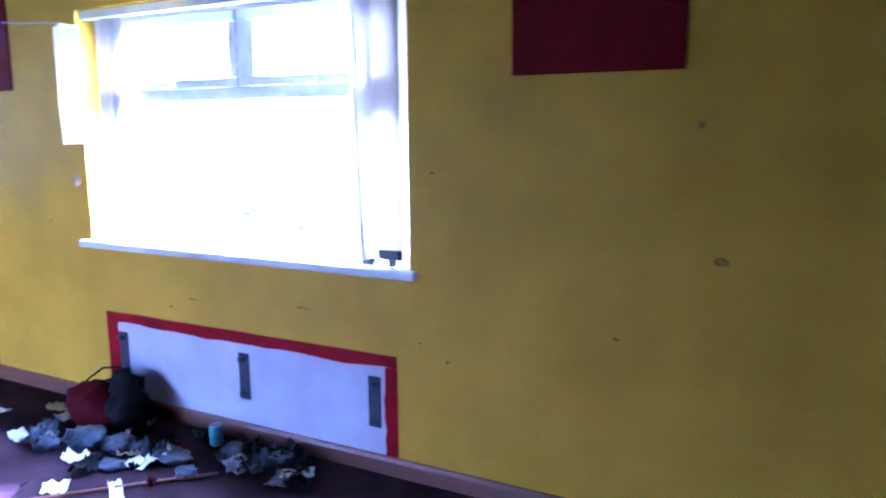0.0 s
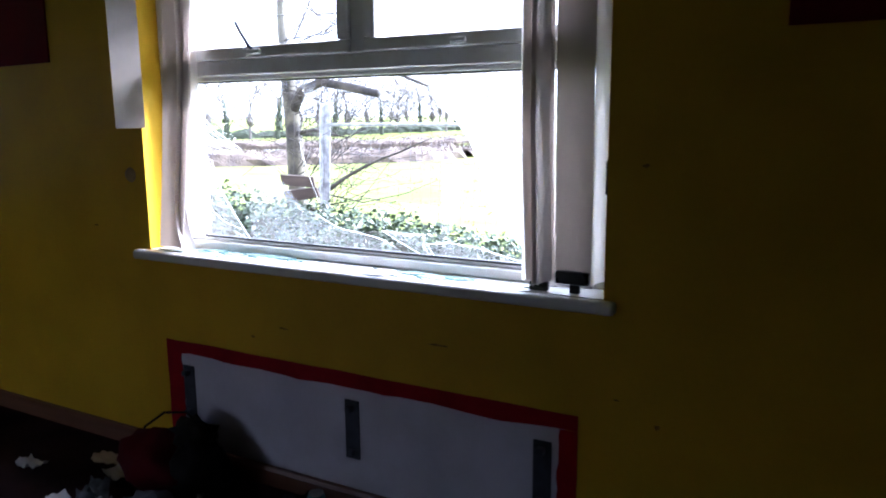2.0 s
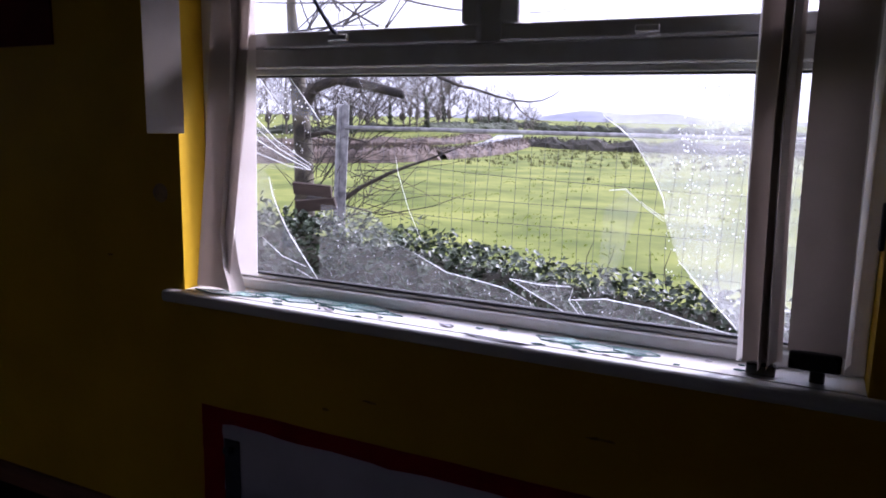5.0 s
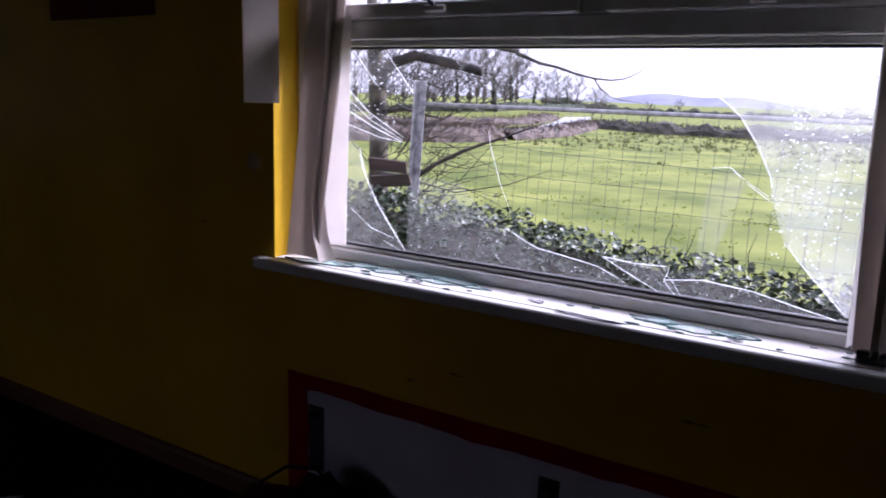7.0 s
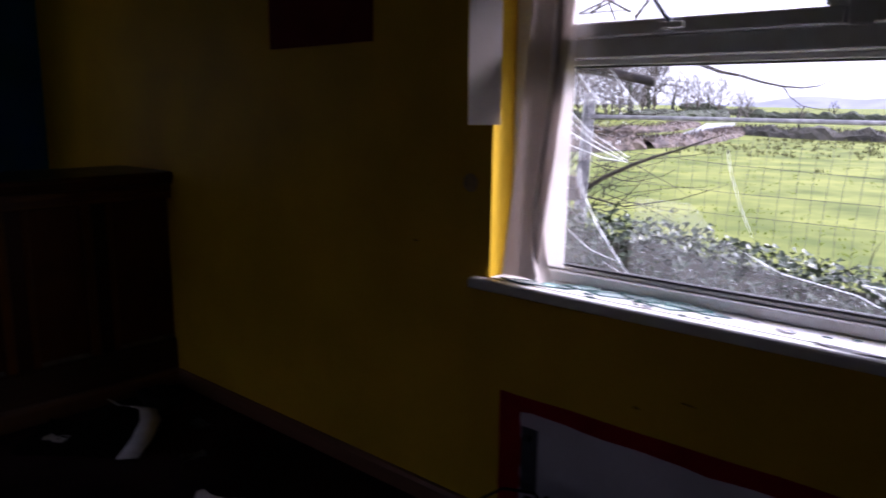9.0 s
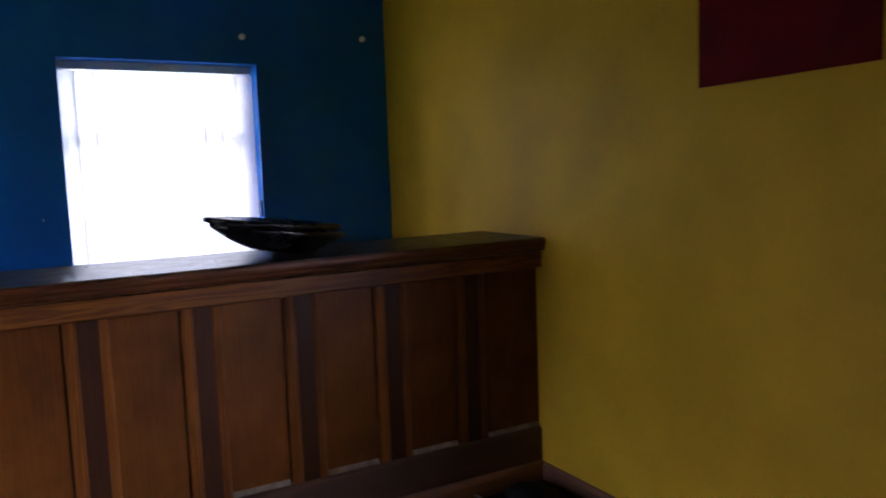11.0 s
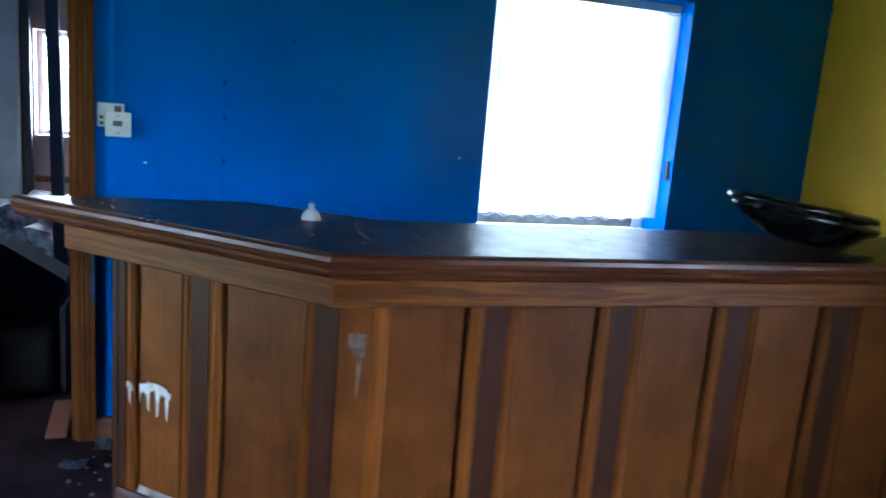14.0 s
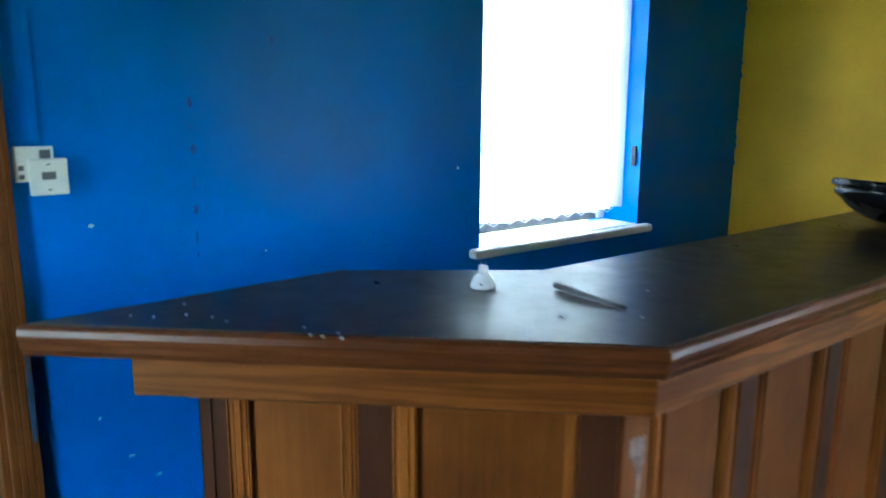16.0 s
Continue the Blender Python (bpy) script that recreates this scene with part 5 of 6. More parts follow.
tagged(part("upright_board", boxed(-8.98, -8.93, -4.115, -4.06, 0.0, 2.3, 0.004), WDARK), "dark upright board beside the far window", "board")
tagged(part("leaning_post", prism(bmesh.new(), [(-8.0, -3.755, 0.001), (-8.0, -3.685, 0.001), (-7.98, -3.715, 2.0), (-7.98, -3.785, 2.0)], (-0.05, 0, 0)), WDARK), "dark wooden post leaning in the next room", "post")
tagged(part("dado_rail", boxed(-8.998, -8.97, -4.05, -2.3, 0.655, 0.70, 0.005), WDOOR), "brown wooden rail along the far wall", "rail", kind="structure")
crate = thing("speaker_box", -8.6, -3.35, 0.0, "black box standing by the far wall", "box")
part("body", boxed(-8.85, -8.45, -3.52, -3.2, 0.001, 0.78, 0.01), BLACKP, crate)
heap = thing("overturned_armchair", -6.75, -3.62, 0, "dark overturned armchair lying inside the doorway", "armchair")
part("back", prism(bmesh.new(), [(-6.60, -3.42, 0.3), (-6.60, -4.12, 0.34), (-6.66, -4.12, 0.62), (-6.66, -3.72, 0.66), (-6.64, -3.46, 0.50)], (-0.16, 0, 0.02)), BLACKF, heap)
part("seat", boxed(-7.15, -6.44, -4.12, -3.46, 0.02, 0.33, 0.06, 3), BLACKF, heap, smooth=True)
part("arm", boxed(-7.1, -6.42, -3.455, -3.40, 0.03, 0.44, 0.03, 3), BLACKF, heap, smooth=True)
bm = lump(bmesh.new(), -8.5, -3.72, 0.0, 0.42, 0.62, 0.34, 0.35, 15, 4, 3.2)
tagged(part("rubbish_heap", bm, RUBBLE), "pale heap of mixed rubbish against the far wall", "rubbish", kind="stuff")
hq = random.Random(5)
for k in range(16):
    y, u = hq.uniform(-4.15, -3.3), hq.uniform(0.05, 0.9)
    sheet(-8.12 - 0.32 * u, y, hq.uniform(0.08, 0.22), hq.uniform(0.06, 0.14), hq.uniform(0, 180), (PAPER, CARD, PLBAG)[k % 3], "rubbish_scrap", "crumpled scrap lying on the rubbish heap", "litter", 300 + k, 0.09, "litter next door", 0.12 + 0.46 * u * (1 - abs(y + 3.72) * 0.6))
for k, (x, y, z, a, b, t) in enumerate(((-7.6, -3.45, 0.001, 0.5, 0.22, 30), (-7.3, -3.3, 0.002, 0.3, 0.2, 70), (-8.2, -3.6, 0.003, 0.5, 0.35, 10), (-8.5, -3.9, 0.002, 0.5, 0.4, 40), (-8.0, -4.0, 0.004, 0.4, 0.3, -20), (-8.3, -3.25, 0.003, 0.35, 0.25, 0))):
    sheet(x, y, a, b, t, CARD if k % 2 else PAPER, "cardboard_sheet", "pale cardboard sheet on the floor next door", "cardboard", 80 + k, 0.08, "litter next door", z)

# ---------------------------------------------------------------- outside
EX, EY = -1.0, -1.7


def smooth(a, b, v):
    v = min(1, max(0, (v - a) / (b - a)))
    return v * v * (3 - 2 * v)


def ground_z(x, y):
    az = math.degrees(math.atan2(x - EX, max(0.01, y - EY)))
    left = 1 - smooth(-26, -17, az)
    z = -0.28 - 0.62 * smooth(3.5, 9, y)
    if y > 0:
        z += smooth(48, 150, y) * (0.5 + 2.3 * left) + smooth(200, 900, y) * 4.0
    if y > 6:
        z += 0.06 * noise.noise(Vector((x * 0.12, y * 0.12, 0))) + 0.012 * noise.noise(Vector((x * 0.5, y * 0.5, 4)))
    return z


def polar(az, d):
    return EX + d * math.sin(radians(az)), EY + d * math.cos(radians(az))


xs = sorted(set([-3000, -1500, -700, -400] + [-260 + 12 * k for k in range(18)] + [-50 + 1.6 * k for k in range(60)] + [50 + 15 * k for k in range(12)] + [400, 900, 3000]))
ys = sorted(set([-2000, -300, -40, -12] + [-6 + 1.2 * k for k in range(66)] + [75 + 6 * k for k in range(22)] + [220, 260, 320, 400, 520, 700, 900, 1300, 3000]))
bm = bmesh.new()
grid = [[bm.verts.new((x, y, ground_z(x, y))) for x in xs] for y in ys]
for j in range(len(ys) - 1):
    for i in range(len(xs) - 1):
        bm.faces.new((grid[j][i], grid[j][i + 1], grid[j + 1][i + 1], grid[j + 1][i]))
tagged(part("ground", bm, GRASS, smooth=True), "rough green pasture stretching to far hills", "field", kind="structure")

# lane
bm = bmesh.new()
prev = None
for az, d, w in ((-60, 52, 1.2), (-44, 54, 1.2), (-34, 56, 1.3), (-28, 58, 1.4), (-24.5, 62, 1.6), (-22.6, 70, 2.0), (-21.6, 82, 2.2), (-21.2, 96, 2.2)):
    x, y = polar(az, d)
    a, b = bm.verts.new((x - w * 0.4, y - w, ground_z(x, y - w) + 0.12)), bm.verts.new((x + w * 0.4, y + w, ground_z(x, y + w) + 0.2))
    if prev:
        bm.faces.new((prev[0], a, b, prev[1]))
    prev = (a, b)
r = bmesh.ops.extrude_face_region(bm, geom=bm.faces[:])
for v in r["geom"]:
    if isinstance(v, bmesh.types.BMVert):
        v.co.z -= 0.3
tagged(part("road", bm, ROADM), "wet pale country lane between hedges", "road", kind="structure")


def hedge(points, height, thick, material, label, seed, spikes=500, ragged=0.35):
    """A ragged hedgerow along points of azimuth and distance."""
    q = random.Random(seed)
    bm = bmesh.new()
    line = []
    for (a0, d0), (a1, d1) in zip(points, points[1:]):
        p0, p1 = Vector(polar(a0, d0)), Vector(polar(a1, d1))
        m = max(2, int((p1 - p0).length / 0.7))
        line += [p0.lerp(p1, k / m) for k in range(m)]
    rings = []
    for k, p in enumerate(line):
        d = (line[min(k + 1, len(line) - 1)] - line[max(k - 1, 0)]).normalized()
        n = Vector((-d.y, d.x))
        z = ground_z(p.x, p.y) - 0.1
        ring = []
        for j in range(9):
            t = math.pi * j / 8
            h = height * (1 + ragged * noise.noise(Vector((p.x * 0.5, p.y * 0.5, seed))) + ragged * 0.6 * noise.noise(Vector((p.x * 1.7, p.y * 1.7, j * 0.9 + seed))))
            o = n * (math.cos(t) * thick * (1 + 0.3 * noise.noise(Vector((p.x, p.y, j)))))
            ring.append(bm.verts.new((p.x + o.x, p.y + o.y, z + math.sin(t) ** 0.7 * h if 0 < j < 8 else z)))
        rings.append(ring)
    for a, b in zip(rings, rings[1:]):
        for j in range(8):
            bm.faces.new((a[j], a[j + 1], b[j + 1], b[j]))
    for k in range(spikes):
        p = q.choice(line)
        x, y = p.x + q.uniform(-1, 1) * thick, p.y + q.uniform(-1, 1) * thick
        z = ground_z(x, y) + height * q.uniform(0.4, 0.95)
        h = height * q.uniform(0.15, 0.5)
        w = 0.012 + 0.02 * q.random()
        dx = q.uniform(-0.35, 0.35)
        bm.faces.new([bm.verts.new((x - w, y, z)), bm.verts.new((x + w, y, z)), bm.verts.new((x + dx, y, z + h))])
    return tagged(part("hedgerow", bm, material), label, "hedge", kind="stuff")


hedge([(-27, 45.5), (-24.5, 50), (-22.5, 56), (-20.8, 66), (-20.2, 74)], 0.72, 1.0, HEDGE, "low brown hedge where the lane bends", 4, 1500)
hedge([(-70, 38), (-50, 39), (-38, 40), (-31, 41.5), (-27, 45.5)], 0.9, 1.1, HEDGE, "brown bare winter hedge along the lane", 3, 4200)
hedge([(-70, 62), (-45, 63), (-34, 65), (-28, 68), (-25, 75), (-23.2, 86)], 0.75, 1.2, HEDGE, "brown bare hedge bank beyond the lane", 5, 3000)
hedge([(-19.5, 72), (-15, 67), (-10, 65), (-4, 66), (4, 70), (14, 78), (30, 90)], 0.85, 0.9, HEDGEB, "dark broken hedge across the field", 8, 6000, 0.85)
hedge([(-24, 150), (-15, 150), (-5, 155), (8, 160), (25, 170)], 1.3, 1.5, HEDGEG, "far dark hedge line on the next field", 11, 300, 0.7)

# rush tufts over the far half of the field
q = random.Random(17)
bm = bmesh.new()
for k in range(950):
    az, d = q.uniform(-26, 12), 64 - 24 * q.random() ** 1.6 if k < 944 else q.uniform(18, 36)
    x, y = polar(az, d)
    if az < -19 and d > 44 - (az + 19) * -0.3 + 12:
        continue
    z = ground_z(x, y) - 0.02
    for j in range(7):
        a, w, h = q.uniform(0, 6.28), q.uniform(0.02, 0.05), q.uniform(0.10, 0.26)
        c = Vector((x + q.uniform(-0.16, 0.16), y + q.uniform(-0.1, 0.1), z))
        bm.faces.new([bm.verts.new(c + Vector((-w * math.cos(a), -w * math.sin(a), 0))), bm.verts.new(c + Vector((w * math.cos(a), w * math.sin(a), 0))), bm.verts.new(c + Vector((q.uniform(-0.1, 0.1), q.uniform(-0.1, 0.1), h)))])
tb2 = bmesh.new()
for k in range(2600):
    az, d = q.uniform(-34, 16), 5.5 + 50 * q.random() ** 1.5
    x, y = polar(az, d)
    if noise.noise(Vector((x * 0.25, y * 0.25, 9))) < -0.15 or y < 4:
        continue
    z = ground_z(x, y) - 0.01
    for j in range(3):
        w, h = q.uniform(0.012, 0.04), q.uniform(0.02, 0.07)
        c = Vector((x + q.uniform(-0.1, 0.1), y + q.uniform(-0.1, 0.1), z))
        tb2.faces.new([tb2.verts.new(c + Vector((-w, 0, 0))), tb2.verts.new(c + Vector((w, 0, 0))), tb2.verts.new(c + Vector((q.uniform(-0.04, 0.04), 0.02, h)))])
tagged(part("grass_clumps", tb2, BLADE), "short dark green grass clumps in the pasture", "grass", kind="stuff")
tagged(part("rush_tufts", bm, TUFT), "brownish rush tufts dotted over the pasture", "grass tuft", kind="stuff")

def bare_tree(seed, height, fine=3):
    """Trunk and crown of a leafless tree, standing at the origin."""
    q = random.Random(seed)
    tb, cb = bmesh.new(), bmesh.new()
    hh = height * q.uniform(0.72, 0.82)
    lean = Vector((q.uniform(-0.12, 0.12), q.uniform(-0.12, 0.12), 1))
    pts = [lean * (hh * k / 4) + Vector((q.uniform(-1, 1), q.uniform(-1, 1), 0)) * 0.03 * height * k / 8 for k in range(5)]
    tube(tb, pts, [height * (0.02 if seed == 1 else 0.014) * (1 - 0.7 * k / 4) for k in range(5)], 8)
    for k in range(7 if seed == 1 else 2):      # ivy clinging to the trunk
        f = q.uniform(0.05, 0.62)
        c = lean * hh * f
        lump(tb, c.x + q.uniform(-0.012, 0.012) * height, c.y, c.z - 0.06 * height, height * q.uniform(0.02, 0.04), height * q.uniform(0.02, 0.04), height * q.uniform(0.05, 0.10), 0.6, k + seed, 2, 2.2)

    def grow(p, d, length, rad, level):
        mid = p + d * length * 0.5 + Vector((q.uniform(-1, 1), q.uniform(-1, 1), q.uniform(-0.4, 0.6))) * length * 0.08
        end = p + d * length + Vector((q.uniform(-1, 1), q.uniform(-1, 1), q.uniform(0, 0.5))) * length * 0.1
        tube(cb, [p, mid, end], [rad, rad * 0.75, rad * 0.45], 5 if level < 1 else 3, cap=False)
        if level >= fine:
            return
        for k in range(4 if level else 5):
            t = q.uniform(0.35, 1.0)
            s = p.lerp(mid, t * 2) if t < 0.5 else mid.lerp(end, t * 2 - 1)
            nd = (d + Vector((q.uniform(-1, 1), q.uniform(-1, 1), q.uniform(-0.35, 0.8))) * 0.85).normalized()
            grow(s, nd, length * q.uniform(0.42, 0.68), max(rad * 0.5, height * 0.0014), level + 1)
    for k in range(13):
        a = k * 2.4 + q.uniform(-0.4, 0.4)
        f = 0.16 + 0.84 * k / 12
        d = Vector((math.cos(a), math.sin(a), q.uniform(0.25, 1.0) + 0.7 * f)).normalized()
        grow(lean * (hh * f), d, height * q.uniform(0.2, 0.32) * (1.2 - 0.5 * f), height * 0.007, 0)
    return tb, cb


def far_tree(seed, height, label):
    ob = thing("tree", 0, 0, -300, label, "tree", "bare trees along the lane")
    ob.matrix_basis = Matrix()
    tb, cb = bare_tree(seed, height)
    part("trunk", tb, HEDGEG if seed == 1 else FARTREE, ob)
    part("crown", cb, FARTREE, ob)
    return ob


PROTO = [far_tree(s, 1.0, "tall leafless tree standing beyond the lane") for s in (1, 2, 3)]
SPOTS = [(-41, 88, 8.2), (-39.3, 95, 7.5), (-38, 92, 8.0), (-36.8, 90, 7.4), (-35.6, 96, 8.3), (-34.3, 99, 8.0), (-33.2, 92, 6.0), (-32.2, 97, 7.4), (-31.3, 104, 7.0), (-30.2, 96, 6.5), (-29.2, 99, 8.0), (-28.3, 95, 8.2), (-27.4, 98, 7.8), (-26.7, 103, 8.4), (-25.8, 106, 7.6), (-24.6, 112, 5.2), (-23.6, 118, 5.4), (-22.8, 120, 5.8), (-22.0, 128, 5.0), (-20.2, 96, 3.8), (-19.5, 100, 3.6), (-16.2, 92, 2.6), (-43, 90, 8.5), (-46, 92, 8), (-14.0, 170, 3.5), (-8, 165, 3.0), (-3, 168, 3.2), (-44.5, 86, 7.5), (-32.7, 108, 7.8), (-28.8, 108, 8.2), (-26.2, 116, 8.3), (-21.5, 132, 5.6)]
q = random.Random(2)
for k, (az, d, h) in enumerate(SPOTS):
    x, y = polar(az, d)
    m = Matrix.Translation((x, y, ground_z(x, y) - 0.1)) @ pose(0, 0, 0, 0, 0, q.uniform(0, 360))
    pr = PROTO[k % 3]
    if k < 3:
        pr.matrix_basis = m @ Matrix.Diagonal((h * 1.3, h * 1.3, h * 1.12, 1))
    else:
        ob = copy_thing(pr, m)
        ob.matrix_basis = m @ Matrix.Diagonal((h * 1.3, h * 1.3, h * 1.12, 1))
# undergrowth beneath the trees, and hills
hedge([(-50, 92), (-40, 94), (-33, 98), (-28, 100), (-24, 112), (-21, 124)], 0.9, 1.4, HEDGEG, "dark undergrowth beneath the bare trees", 23, 1500, 0.8)
bm = bmesh.new()
row0, row1 = [], []
for k in range(140):
    az = -60 + k
    d = 1900
    x, y = polar(az, d)
    el = 0.35 + 0.22 * noise.noise(Vector((az * 0.11, 0, 1))) + 0.55 * math.exp(-((az + 15.4) / 3.0) ** 2) + 0.5 * math.exp(-((az + 9.8) / 2.3) ** 2) + 0.06 * noise.noise(Vector((az * 0.7, 0, 2)))
    row0.append(bm.verts.new((x, y, -30)))
    row1.append(bm.verts.new((x * 1.15, y * 1.15, 1.3 + 1.15 * d * math.tan(radians(max(0.1, el))))))
for k in range(139):
    bm.faces.new((row0[k], row0[k + 1], row1[k + 1], row1[k]))
tagged(part("backdrop_hills", bm, HILLM, smooth=True), "far hills coloured blue-grey for distance haze", "hills", kind="structure")

# ivy bank behind the house
def bank_top(x):
    return 0.66 - 0.075 * (x + 4.0) + 0.04 * noise.noise(Vector((x * 1.7, 0, 3)))


bm = bmesh.new()
rings = []
for k in range(60):
    x = -7.0 + k * 0.16
    zt = bank_top(x) - 0.05
    g0 = -0.35
    rings.append([bm.verts.new((x, 2.2 + 0.06 * noise.noise(Vector((x * 3, 1, 0))), g0)), bm.verts.new((x, 2.3 + 0.06 * noise.noise(Vector((x * 3, 2, 0))), zt - 0.12)), bm.verts.new((x, 2.5, zt + 0.03 * noise.noise(Vector((x * 4, 3, 0))))), bm.verts.new((x, 2.72, zt - 0.05 + 0.03 * noise.noise(Vector((x * 4, 4, 0))))), bm.verts.new((x, 2.95, g0))])
for a, b in zip(rings, rings[1:]):
    for j in range(4):
        bm.faces.new((a[j], a[j + 1], b[j + 1], b[j]))
tagged(part("ivy_bank", bm, IVYD), "earth bank overgrown with dark ivy stems", "bank", kind="structure")
q = random.Random(9)
bm = bmesh.new()
for k in range(7500):
    x = q.uniform(-5.2, 0.2)
    t = q.random()
    zt = bank_top(x)
    if t < 0.55:
        y, z = q.uniform(2.28, 2.78), zt + q.uniform(-0.10, 0.05)
    else:
        y, z = 2.24 + q.uniform(-0.08, 0.04), zt - q.uniform(0.05, 0.55)
    if x < -2.9 and q.random() < 0.35:
        z += q.uniform(0, 0.11) * (1 + 0.6 * noise.noise(Vector((x * 3, y, 0))))
    s = q.uniform(0.014, 0.032)
    m = Matrix.Translation((x, y, z)) @ Euler((q.uniform(-1.2, 0.5), q.uniform(-0.7, 0.7), q.uniform(-3.1, 3.1))).to_matrix().to_4x4()
    v = [bm.verts.new(m @ Vector(c) ) for c in ((0, -s, 0), (s * 0.9, -s * 0.3, s * 0.18), (s * 0.45, s * 0.3, s * 0.1), (0, s * 1.1, 0), (-s * 0.45, s * 0.3, s * 0.1), (-s * 0.9, -s * 0.3, s * 0.18))]
    c = bm.verts.new(m @ Vector((0, 0, -s * 0.12)))
    for j in range(6):
        bm.faces.new((v[j], v[(j + 1) % 6], c))
tagged(part("ivy_leaves", bm, IVY), "glossy dark green ivy leaves covering the bank", "ivy", kind="stuff")

# steel and wire fence
fence = thing("fence", -4.1, 3.04, -0.4, "galvanised steel and wire mesh field fence", "fence")
pm = Matrix.Translation((-4.155, 3.04, -0.45)) @ pose(0, 0, 0, 0, 2.9, 0)
bm = bmesh.new()
box(bm, -0.035, 0.035, -0.004, 0.004, 0, 1.96, 0.002)
box(bm, -0.035, -0.027, -0.06, -0.005, 0, 1.96, 0.002)
for v in bm.verts:
    v.co = pm @ v.co
part("post", bm, STEEL, fence, "rusty galvanised angle post")
part("rail", tube(bmesh.new(), [(-4.05, 3.02, 1.342), (-1.5, 3.02, 1.337), (4.5, 3.02, 1.33)], 0.0145, 12), STEEL, fence, smooth=True)
part("post", tube(bmesh.new(), [(4.4, 3.02, -0.4), (4.4, 3.02, 1.5)], 0.03, 10), STEEL, fence)
for z0, z1 in ((1.12, 1.0), (0.9, 0.86), (0.745, 0.72), (0.5, 0.48)):
    part("wire", tube(bmesh.new(), [(-4.05, 3.05, z0), (-3.0, 3.05, z0 * 0.5 + z1 * 0.5 - 0.012), (-1.5, 3.05, z1), (4.4, 3.05, z1)], 0.0016, 5), WIRE, fence)
for k in range(88):
    x = -3.95 + 0.095 * k
    if x < 4.3:
        part("wire", tube(bmesh.new(), [(x, 3.052, -0.3), (x + 0.02 * math.sin(k), 3.052, 0.7), (x + 0.03, 3.052, 1.32)], 0.0014, 4), WIRE, fence)

# tree by the fence
tree = thing("tree", -4.4, 2.95, -0.4, "mossy leafless tree with a sawn limb by the fence", "tree")
part("trunk", tube(bmesh.new(), [(-4.42, 3.0, -0.45), (-4.40, 2.98, 0.2), (-4.38, 2.95, 0.8), (-4.37, 2.93, 1.2), (-4.40, 2.92, 1.6), (-4.46, 2.92, 2.2), (-4.40, 2.9, 3.0), (-4.5, 2.9, 4.2)], [0.11, 0.09, 0.075, 0.07, 0.06, 0.034, 0.026, 0.018], 12), BARK, tree, smooth=True)
part("limb", tube(bmesh.new(), [(-4.40, 2.93, 1.42), (-4.25, 2.9, 1.62), (-4.03, 2.88, 1.68), (-3.75, 2.86, 1.635), (-3.46, 2.85, 1.575)], [0.05, 0.042, 0.037, 0.034, 0.032], 10), LIMB, tree, smooth=True)
part("limb", tube(bmesh.new(), [(-4.40, 2.92, 1.74), (-3.9, 2.8, 1.79), (-3.4, 2.72, 1.75), (-3.12, 2.7, 1.69)], [0.03, 0.022, 0.018, 0.014], 8), LIMB, tree, smooth=True)
BR = (((-3.13, 2.7, 1.68), (-2.97, 2.7, 1.625), (-2.859, 2.7, 1.595), (-2.72, 2.7, 1.56), (-2.605, 2.7, 1.538), (-2.5, 2.7, 1.53), (-2.418, 2.7, 1.538), (-2.35, 2.7, 1.565), (-2.303, 2.7, 1.60)), ((-2.605, 2.7, 1.538), (-2.56, 2.7, 1.48), (-2.494, 2.7, 1.431), (-2.42, 2.7, 1.415), (-2.341, 2.7, 1.402), (-2.226, 2.7, 1.385)), ((-4.3, 2.9, 0.80), (-4.1, 2.85, 0.80), (-3.916, 2.8, 0.835), (-3.775, 2.8, 0.925), (-3.55, 2.8, 1.037), (-3.4, 2.8, 1.09), (-3.273, 2.8, 1.127), (-3.1, 2.8, 1.20), (-2.957, 2.8, 1.249)), ((-4.36, 2.93, 1.27), (-4.1, 2.85, 1.30), (-3.85, 2.8, 1.265), (-3.7, 2.8, 1.235)), ((-4.1, 2.85, 0.8), (-3.6, 2.8, 0.74), (-3.2, 2.8, 0.83), (-2.9, 2.8, 0.95)), ((-4.0, 2.8, 0.7), (-3.5, 2.75, 0.78), (-3.1, 2.75, 0.72)))
for k, b in enumerate(BR):
    r = (0.013, 0.005, 0.03, 0.026, 0.009, 0.006)[k]
    b = [Vector(p) + Vector((0, 0.02, 0.012)) * noise.noise(Vector(p) * 6) for p in b]
    part("branch", tube(bmesh.new(), b, [r * (1 - 0.9 * (j / (len(b) - 1)) ** 0.7) for j in range(len(b))], 7), LIMB, tree, smooth=True)
q = random.Random(31)
bm = bmesh.new()
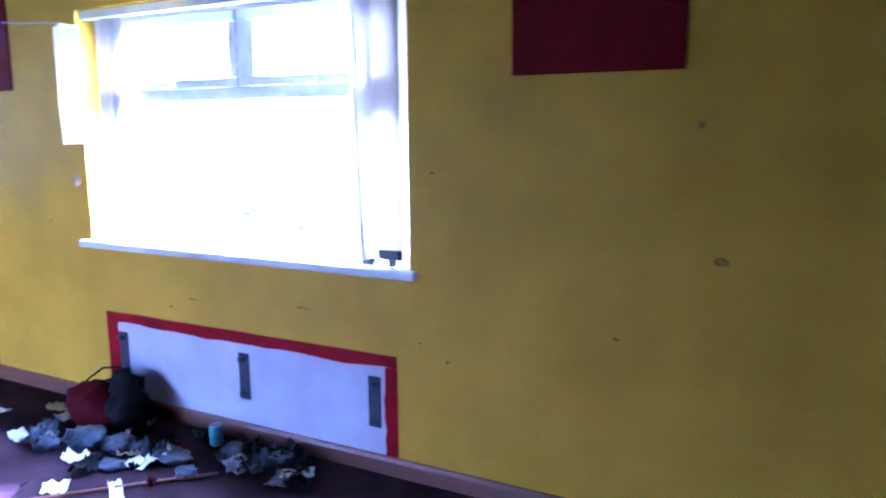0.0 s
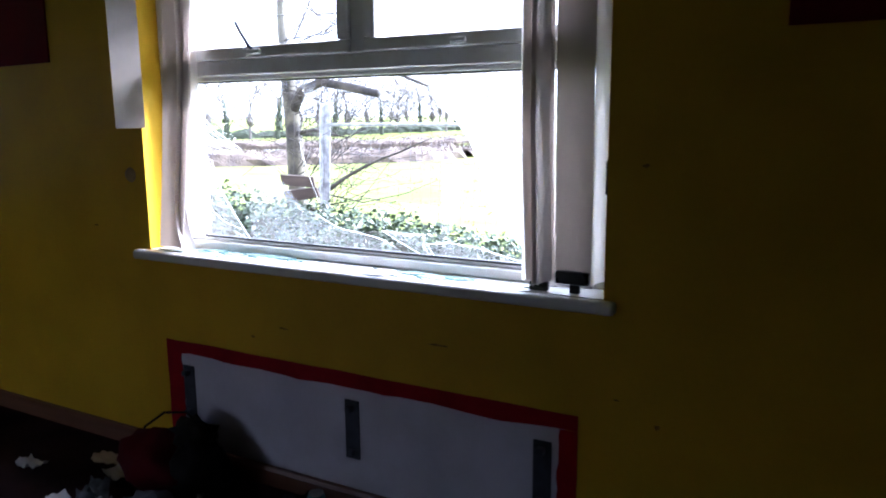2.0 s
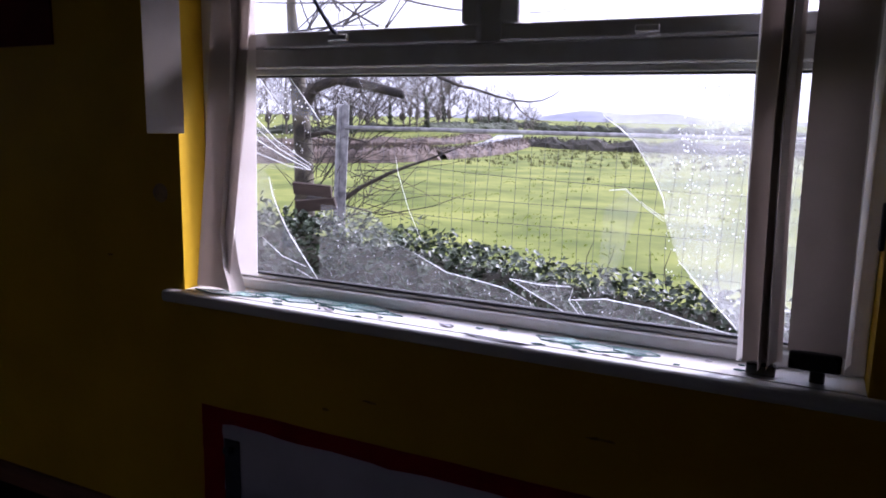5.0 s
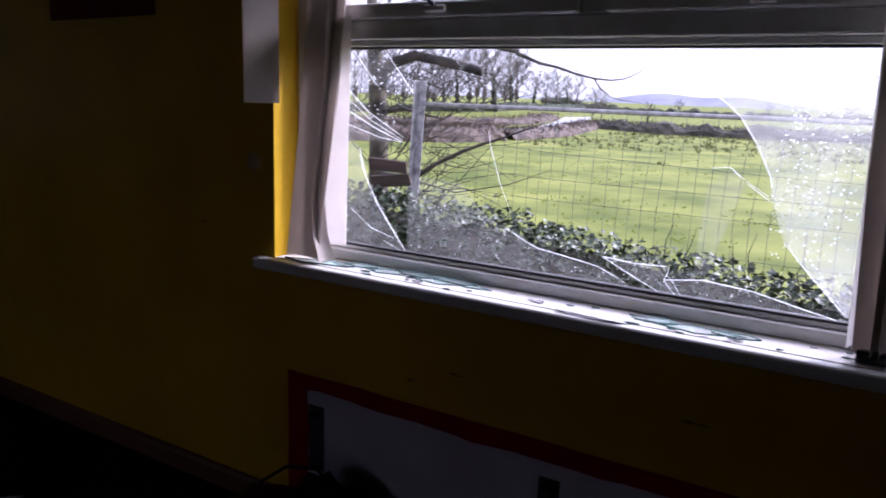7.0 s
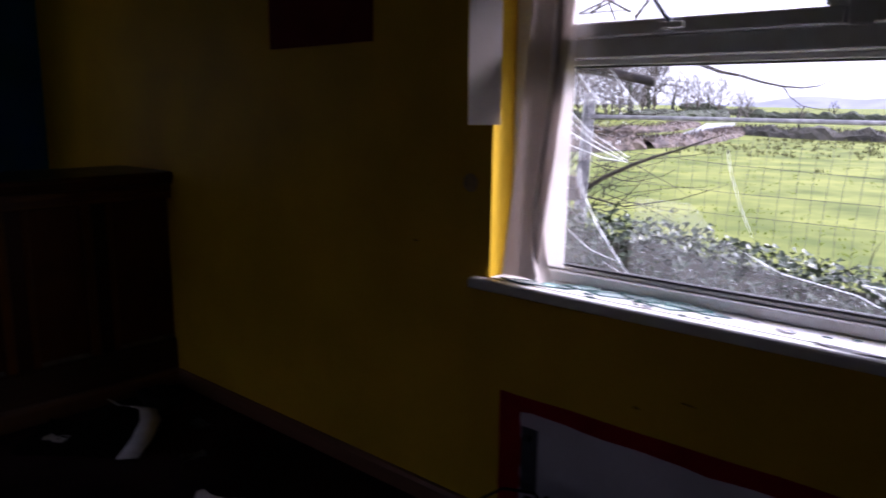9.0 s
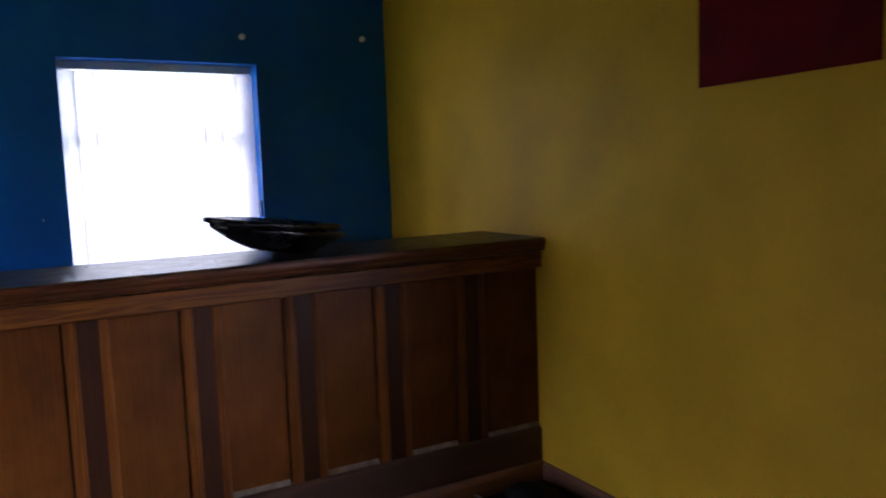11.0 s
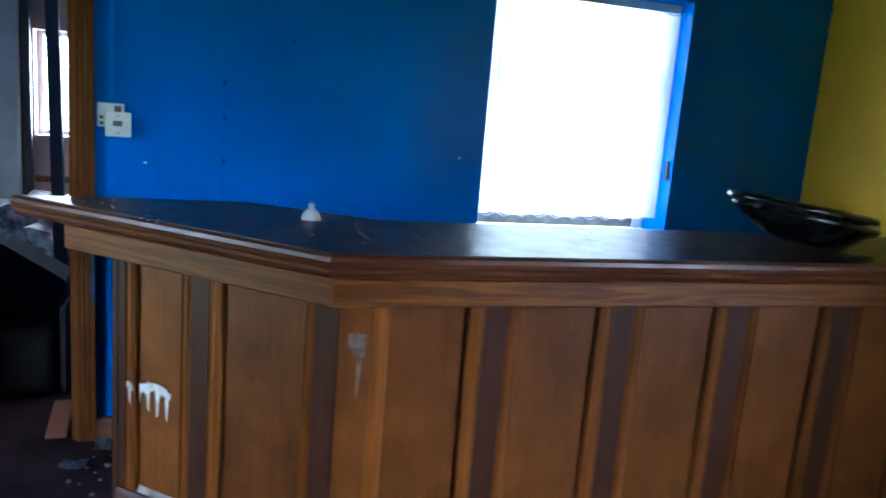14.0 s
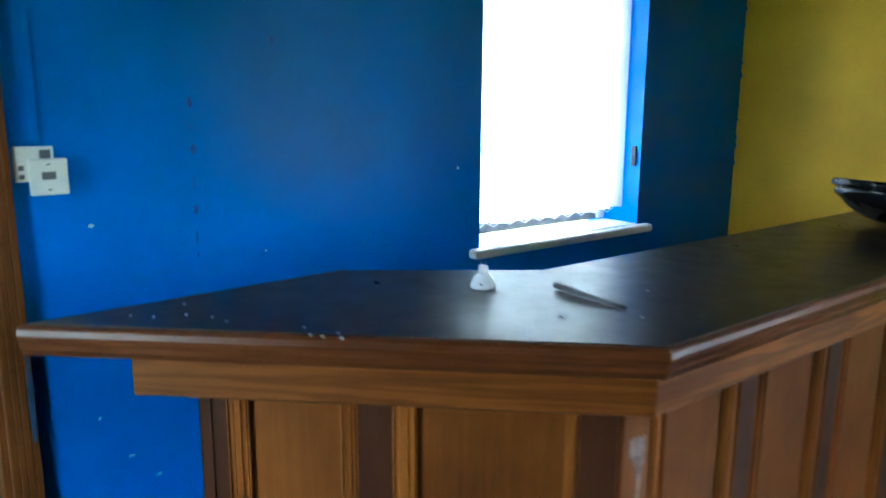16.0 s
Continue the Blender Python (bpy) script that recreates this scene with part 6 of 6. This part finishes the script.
for k in range(150):
    p = Vector((q.uniform(-4.45, -3.75), q.uniform(2.75, 3.0), q.uniform(0.55, 1.7)))
    d = Vector((q.uniform(-0.3, 1.0), q.uniform(-0.3, 0.3), q.uniform(-0.35, 0.9))).normalized()
    L = q.uniform(0.3, 0.95)
    bend = Vector((0, q.uniform(-0.05, 0.05), q.uniform(-0.16, 0.2)))
    line = [p + d * (L * j / 5) + bend * (j / 5) ** 2 + Vector((0, 0, 0.012)) * noise.noise(p * 9 + Vector((j, k, 0))) for j in range(6)]
    tube(bm, line, [0.0036 * (1 - 0.14 * j) for j in range(6)], 4, cap=False)
for k in range(34):
    p = Vector((q.uniform(-4.5, -3.6), q.uniform(2.7, 3.0), q.uniform(1.6, 2.8)))
    d = Vector((q.uniform(-0.6, 1.0), q.uniform(-0.3, 0.3), q.uniform(-0.2, 1.0))).normalized()
    L = q.uniform(0.6, 1.4)
    bend = Vector((0, q.uniform(-0.1, 0.1), q.uniform(-0.1, 0.3)))
    tube(bm, [p + d * (L * j / 6) + bend * (j / 6) ** 2 for j in range(7)], [0.008 * (1 - 0.13 * j) for j in range(7)], 4, cap=False)
tagged(part("twig", bm, TWIG, tree), kind="stuff")
tree.matrix_basis = Matrix.Translation((EX, EY, 1.385)) @ Matrix.Scale(1.085, 4) @ Matrix.Translation((-EX, -EY, -1.385)) @ tree.matrix_basis
for k, (x, z, a, L) in enumerate(((-4.10, 0.90, 3, 0.30), (-4.09, 0.79, -7, 0.31), (-4.13, 0.66, 12, 0.26))):
    m = Matrix.Translation((x, 2.68 + 0.03 * k, z)) @ pose(0, 0, 0, 20, a, 10)
    bm = bmesh.new()
    box(bm, -L / 2, L / 2, -0.012, 0.012, -0.046, 0.046, 0.004)
    for v in bm.verts:
        v.co = m @ v.co
    tagged(part("broken_plank", bm, TIMBER), "rotten brown plank caught among the branches", "plank", "planks on the bank")
bm = bmesh.new()
for k in range(9):
    x = q.uniform(-2.8, -0.8)
    z = bank_top(x) - 0.05
    d = Vector((q.uniform(-0.35, 0.45), q.uniform(-0.2, 0.2), 1)).normalized()
    L = q.uniform(0.15, 0.42)
    p = Vector((x, q.uniform(2.4, 2.75), z))
    tube(bm, [p, p + d * L * 0.6, p + d * L + Vector((q.uniform(-0.04, 0.08), 0, 0))], [0.003, 0.0025, 0.001], 4, cap=False)
tagged(part("bramble_stems", bm, TWIG), "thin bare stems rising from the ivy", "stem", kind="stuff")
